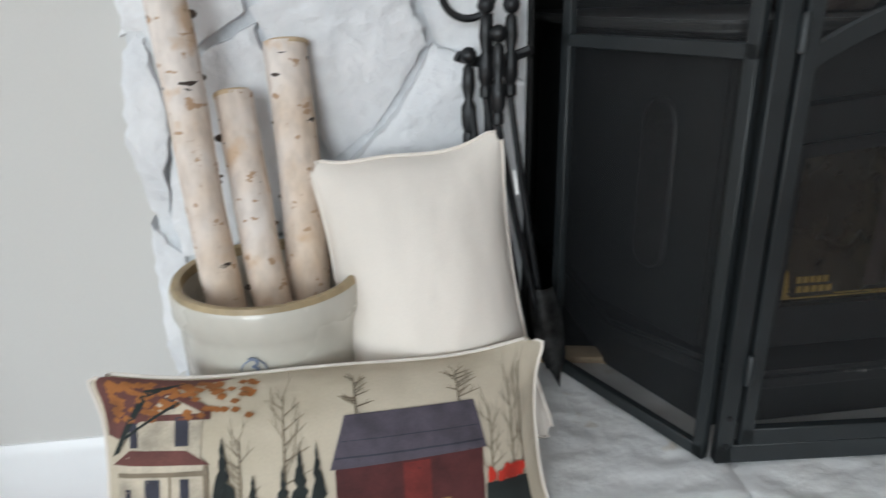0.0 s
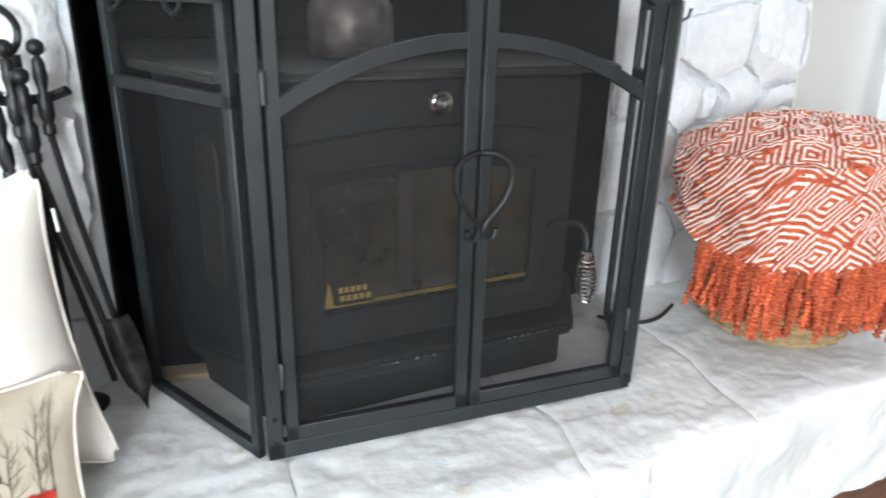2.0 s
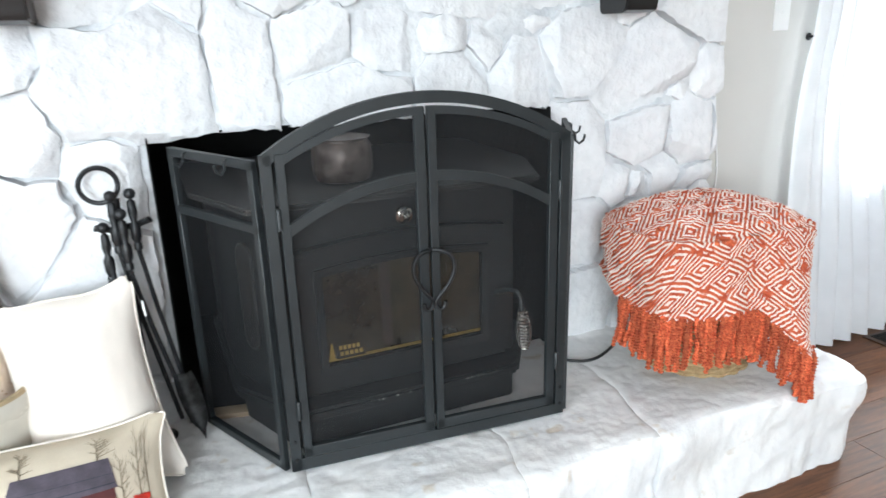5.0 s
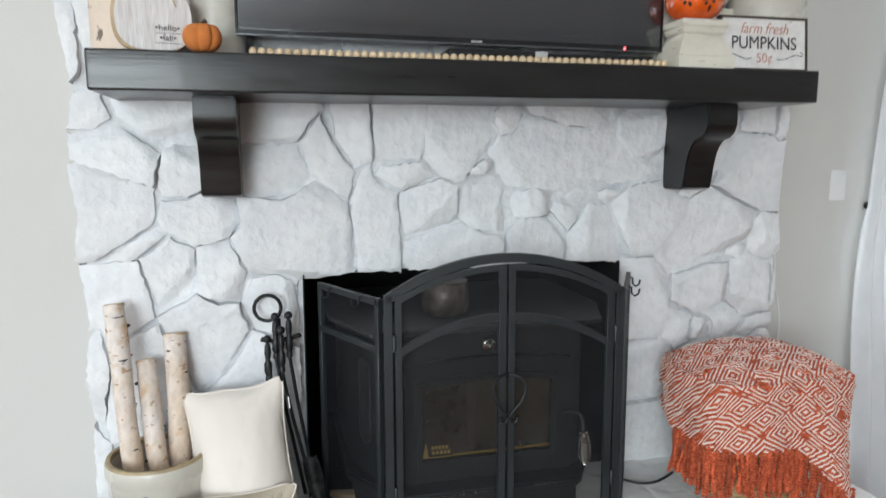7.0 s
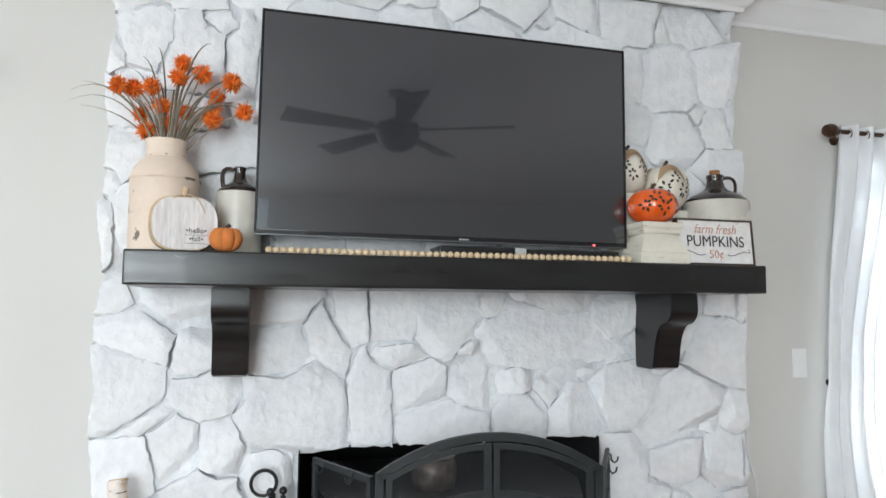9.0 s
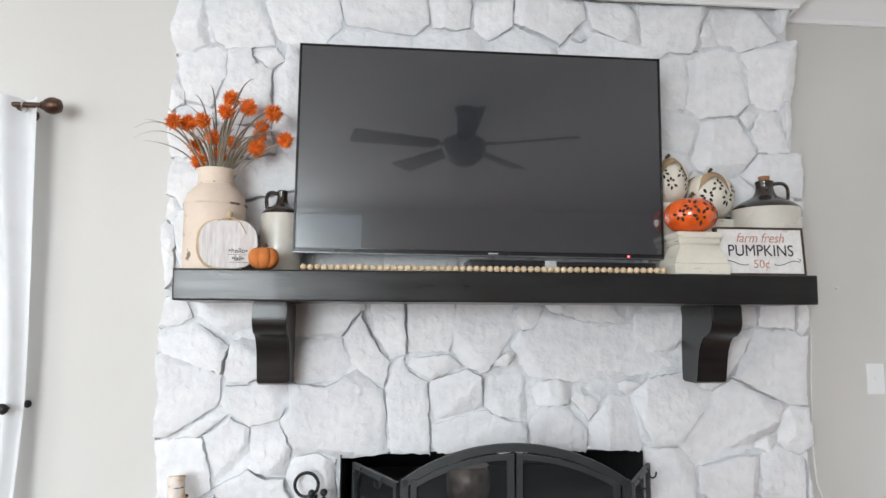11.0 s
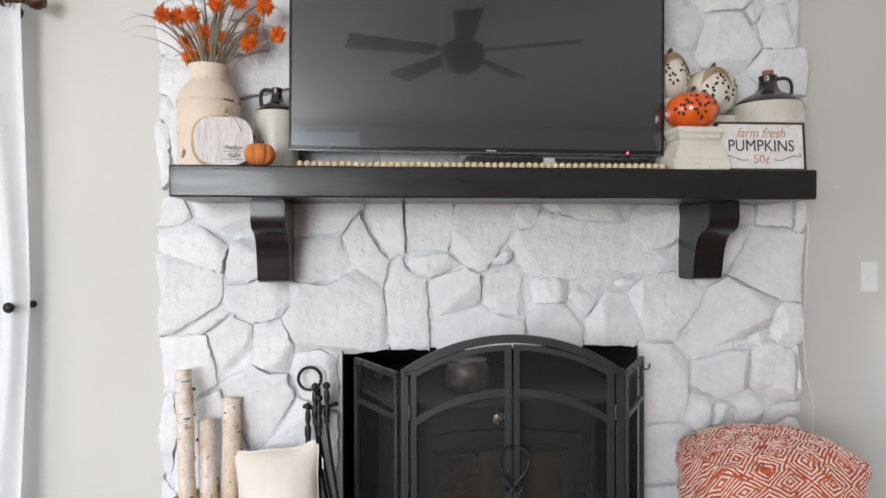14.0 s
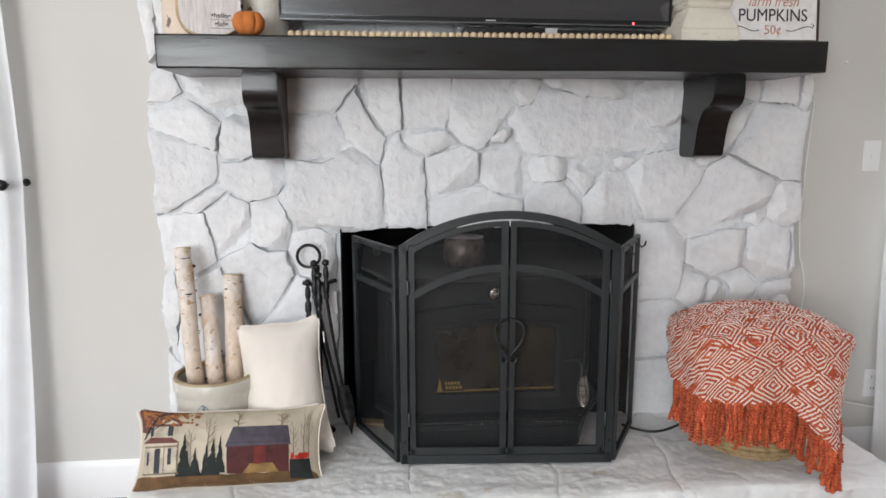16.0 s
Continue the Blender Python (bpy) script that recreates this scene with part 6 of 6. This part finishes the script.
for fx in (-0.15, 0.41):
    part("foot", box(fx - 0.01, fx + 0.01, -0.04, 0.08, 0, 0.004, 0), RUBBER, cable_box, smooth=False)

# ---- curtains, switch, outlet, cables, vent, fan ----


def curtain(name, x_in, x_out, z_top, tie_z, tie_x, flare, label):
    """A sheer panel gathered at the rod and held by a tie-back; x_in is the edge towards the fireplace."""
    root = thing(name, x_in, 1.10, FLOOR, label, "curtain", "sheer curtains")
    bm = bmesh.new()
    nu, nv = 110, 44
    g = []
    for i in range(nu + 1):
        u = i / nu
        col = []
        for j in range(nv + 1):
            z = 0.012 + (z_top - 0.012) * j / nv
            pinch = math.exp(-((z - tie_z) / 0.75) ** 2)
            low = max(0, 1 - z / tie_z)
            e_in = x_in + (tie_x - x_in) * pinch * 0.9 + flare * low ** 0.7
            e_out = x_out + (tie_x - x_out) * pinch * 0.45
            x = e_in + (e_out - e_in) * u
            amp = 0.022 * (1 - 0.45 * pinch) + 0.004
            y = 1.10 + amp * math.sin(u * 46 + 1.3 * math.sin(z * 1.7)) + 0.012 * noise.noise((u * 9, z * 1.6, x_in)) - 0.05 * low * (1 - u)
            col.append(bm.verts.new((x - x_in, y - 1.10, z - 0.0)))
        g.append(col)
    for a, b in zip(g, g[1:]):
        for j in range(nv):
            bm.faces.new((a[j], b[j], b[j + 1], a[j + 1]))
    part("panel", bm, SHEER, root)
    return root


curtain("curtain", -0.77, -1.75, 2.205, 1.17, -0.755, -0.02, "white sheer curtain panel held by a tie-back")
curtain("curtain", 2.45, 3.10, 2.225, 1.16, 2.33, -0.14, "white sheer curtain panel flaring to the floor")


def rod(name, x_ball, x_far, z):
    s = 1 if x_far > x_ball else -1
    root = thing(name, x_ball, 1.10, z, "bronze curtain rod with ball finials", "curtain rod", "curtain rods")
    part("pole", tube([(s * 0.02, 0, 0), (x_far - x_ball, 0, 0)], 0.0095, 12), BRONZE, root)
    for e, k in ((0, s), (x_far - x_ball, -s)):
        part("finial", move(lathe([(0.004, -0.034), (0.022, -0.026), (0.029, -0.008), (0.029, 0.006), (0.022, 0.022), (0.012, 0.030), (0.014, 0.034), (0.010, 0.040)], 20), Matrix.Translation((e, 0, 0)) @ pose(0, 0, 0, 0, 90 * k, 0)), BRONZE, root)
        part("bracket", tube([(e + k * 0.11, 0.095, -0.01), (e + k * 0.11, 0.03, -0.012), (e + k * 0.11, 0, -0.011)], 0.006, 8), BRONZE, root)
        part("wall_plate", move(lathe([(0.022, 0), (0.022, 0.005), (0.014, 0.009)], 20), Matrix.Translation((e + k * 0.11, 0.099, -0.01)) @ pose(0, 0, 0, 90)), BRONZE, root)
    for i in range(8):
        rg = [(s * (0.09 + 0.09 * i), 0.019 * math.cos(a), -0.006 + 0.019 * math.sin(a)) for a in np.linspace(0, 2 * math.pi, 18)]
        part("ring", tube(rg, 0.0028, 6), CHROME, root)


rod("curtain_rod", -0.722, -2.2, 2.165)
rod("curtain_rod", 2.395, 3.9, 2.185)


def tieback(x, z, s, reach=0.125):
    root = thing("curtain_holdback", x, BACK, z, "black metal curtain hold-back knob on the wall", "hold-back", "curtain hold-backs")
    part("arm", tube([(0, 0, 0), (0, -reach * 0.5, 0), (s * 0.01, -reach - 0.005, 0)], 0.005, 8), WROUGHT, root)
    part("knob", move(lathe([(0.006, 0), (0.016, 0.006), (0.018, 0.014), (0.012, 0.022), (0.004, 0.025)], 18), pose(s * 0.01, -reach, 0, 90)), WROUGHT, root)
    part("wall_plate", move(lathe([(0.013, 0.001), (0.013, 0.004), (0.007, 0.007)], 16), pose(0, 0, 0, 90)), WROUGHT, root)


tieback(-0.785, 1.155, -1)
tieback(2.425, 1.150, 1, 0.03)

sw = thing("light_switch", 2.283, BACK, 1.231, "white plastic blank switch plate on the wall", "light switch")
part("plate", box(-0.035, 0.035, -0.006, -0.0003, -0.058, 0.058, 0.003), PLASTICW, sw)
part("toggle", box(-0.005, 0.005, -0.010, -0.006, -0.006, 0.006, 0.001), PLASTICW, sw)
out = thing("wall_outlet", 2.385, BACK, 0.320, "white double wall outlet with a plugged-in cord", "outlet")
part("plate", box(-0.036, 0.036, -0.006, -0.0003, -0.058, 0.058, 0.003), PLASTICW, out)
for z in (-0.024, 0.024):
    sock = part("socket", box(-0.016, 0.016, -0.0075, -0.006, z - 0.014, z + 0.014, 0.0007, 1), PLASTICW, out)
    for x in (-0.006, 0.006):
        part("slot", box(x - 0.0012, x + 0.0012, -0.0079, -0.0074, z - 0.003, z + 0.007, 0), SOOT, sock, smooth=False)
hook = part("wall_hook", ball(0.008, sub=1, squash=0.7), PLASTICW)
hook.location = (2.145, BACK - 0.004, 1.575)
tagged(hook, "tiny white adhesive hook on the wall", "hook")
cord = part("white_cord", tube(bezier((2.385, 1.192, 0.345), (2.47, 1.15, 0.36), (2.46, 1.15, 0.20), (2.36, 1.16, 0.235), 16) + bezier((2.36, 1.16, 0.235), (2.2, 1.17, 0.27), (2.1, 1.17, 0.28), (2.03, 1.18, 0.40), 12)[1:] + bezier((2.03, 1.18, 0.40), (2.02, 1.188, 0.55), (2.09, 1.188, 0.70), (2.022, 1.188, 0.85), 14)[1:] + [(2.012, 1.19, 1.0), (2.02, 1.19, 1.25), (2.03, 1.19, 1.42), (2.015, 1.19, 1.50)], 0.0028, 7), PLASTICW)
tagged(cord, "thin white power cord running up beside the stones", "cord")
black = part("black_cord", tube(bezier((1.27, 0.99, HT + 0.006), (1.34, 0.90, HT + 0.004), (1.38, 0.91, HT + 0.006), (1.47, 0.96, HT + 0.012), 18), 0.0045, 8), RUBBER)
tagged(black, "black power cord lying on the hearth", "cord")

vent = thing("floor_vent", 2.955, 0.99, FLOOR, "dark metal floor register beside the wall", "vent")
part("frame", box(-0.17, 0.17, -0.075, 0.075, -0.001, 0.006, 0.002), BRONZE, vent)
lou = part("louvre", box(-0.145, 0.145, -0.0025, 0.0025, 0.006, 0.0085, 0), SOOT, vent, smooth=False)
lou.location.y = -0.055
for i in range(1, 12):
    o = new("louvre", lou.data)
    o.parent, o.location = vent, (0, -0.055 + 0.01 * i, 0)

fan = thing("ceiling_fan", 0.86, -0.80, 2.52, "dark five-blade ceiling fan hanging from the ceiling", "ceiling fan")
part("downrod", tube([(0, 0, 0.05), (0, 0, CEILING - 2.52)], 0.014), FANM, fan)
part("canopy", lathe([(0.03, 0.185), (0.055, 0.20), (0.062, 0.2198)], 24), FANM, fan)
part("motor", lathe([(0.05, -0.13), (0.10, -0.10), (0.13, -0.04), (0.125, 0.02), (0.04, 0.06)], 28), FANM, fan)
for i in range(5):
    a = 72 * i + 21
    arm = part("blade_iron", move(box(0.09, 0.20, -0.02, 0.02, -0.004, 0.004, 0.002), pose(0, 0, -0.01, 0, 0, a)), FANM, fan)
    bl = box(0.17, 0.68, -0.066, 0.066, -0.004, 0.004, 0.003)
    for v in bl.verts:
        v.co.y *= 0.75 + 0.35 * (v.co.x - 0.17) / 0.45
    part("blade", move(bl, pose(0, 0, -0.012, 0, 0, a) @ pose(0, 0, 0, -13)), FANM, fan)

# ---- floor planks ----
rf = random.Random(2)
meshes = {}
y = -0.9
while y < BACK - 0.02:
    x = XL - rf.choice((0.0, 0.3, 0.6))
    while x < XR - 0.01:
        a = max(x, XL)
        ln = round(min(x + rf.choice((0.9, 1.2, 1.5)), XR) - a, 3)
        if ln not in meshes:
            bm = box(0.0004, ln - 0.0004, 0.0004, 0.1246, -0.012, 0, 0.0006, 1)
            me = bpy.data.meshes.new("plank")
            bm.to_mesh(me)
            bm.free()
            me.materials.append(FLOORW)
            meshes[ln] = me
        o = new("plank", meshes[ln])
        o.parent, o.location = floor, (a, y, FLOOR)
        x = a + ln
    y += 0.125
rest = structure("floor_far_planks", box(XL, XR, YB, -0.9, FLOOR - 0.012, FLOOR, 0), FLOORW, "dark wood plank floor")
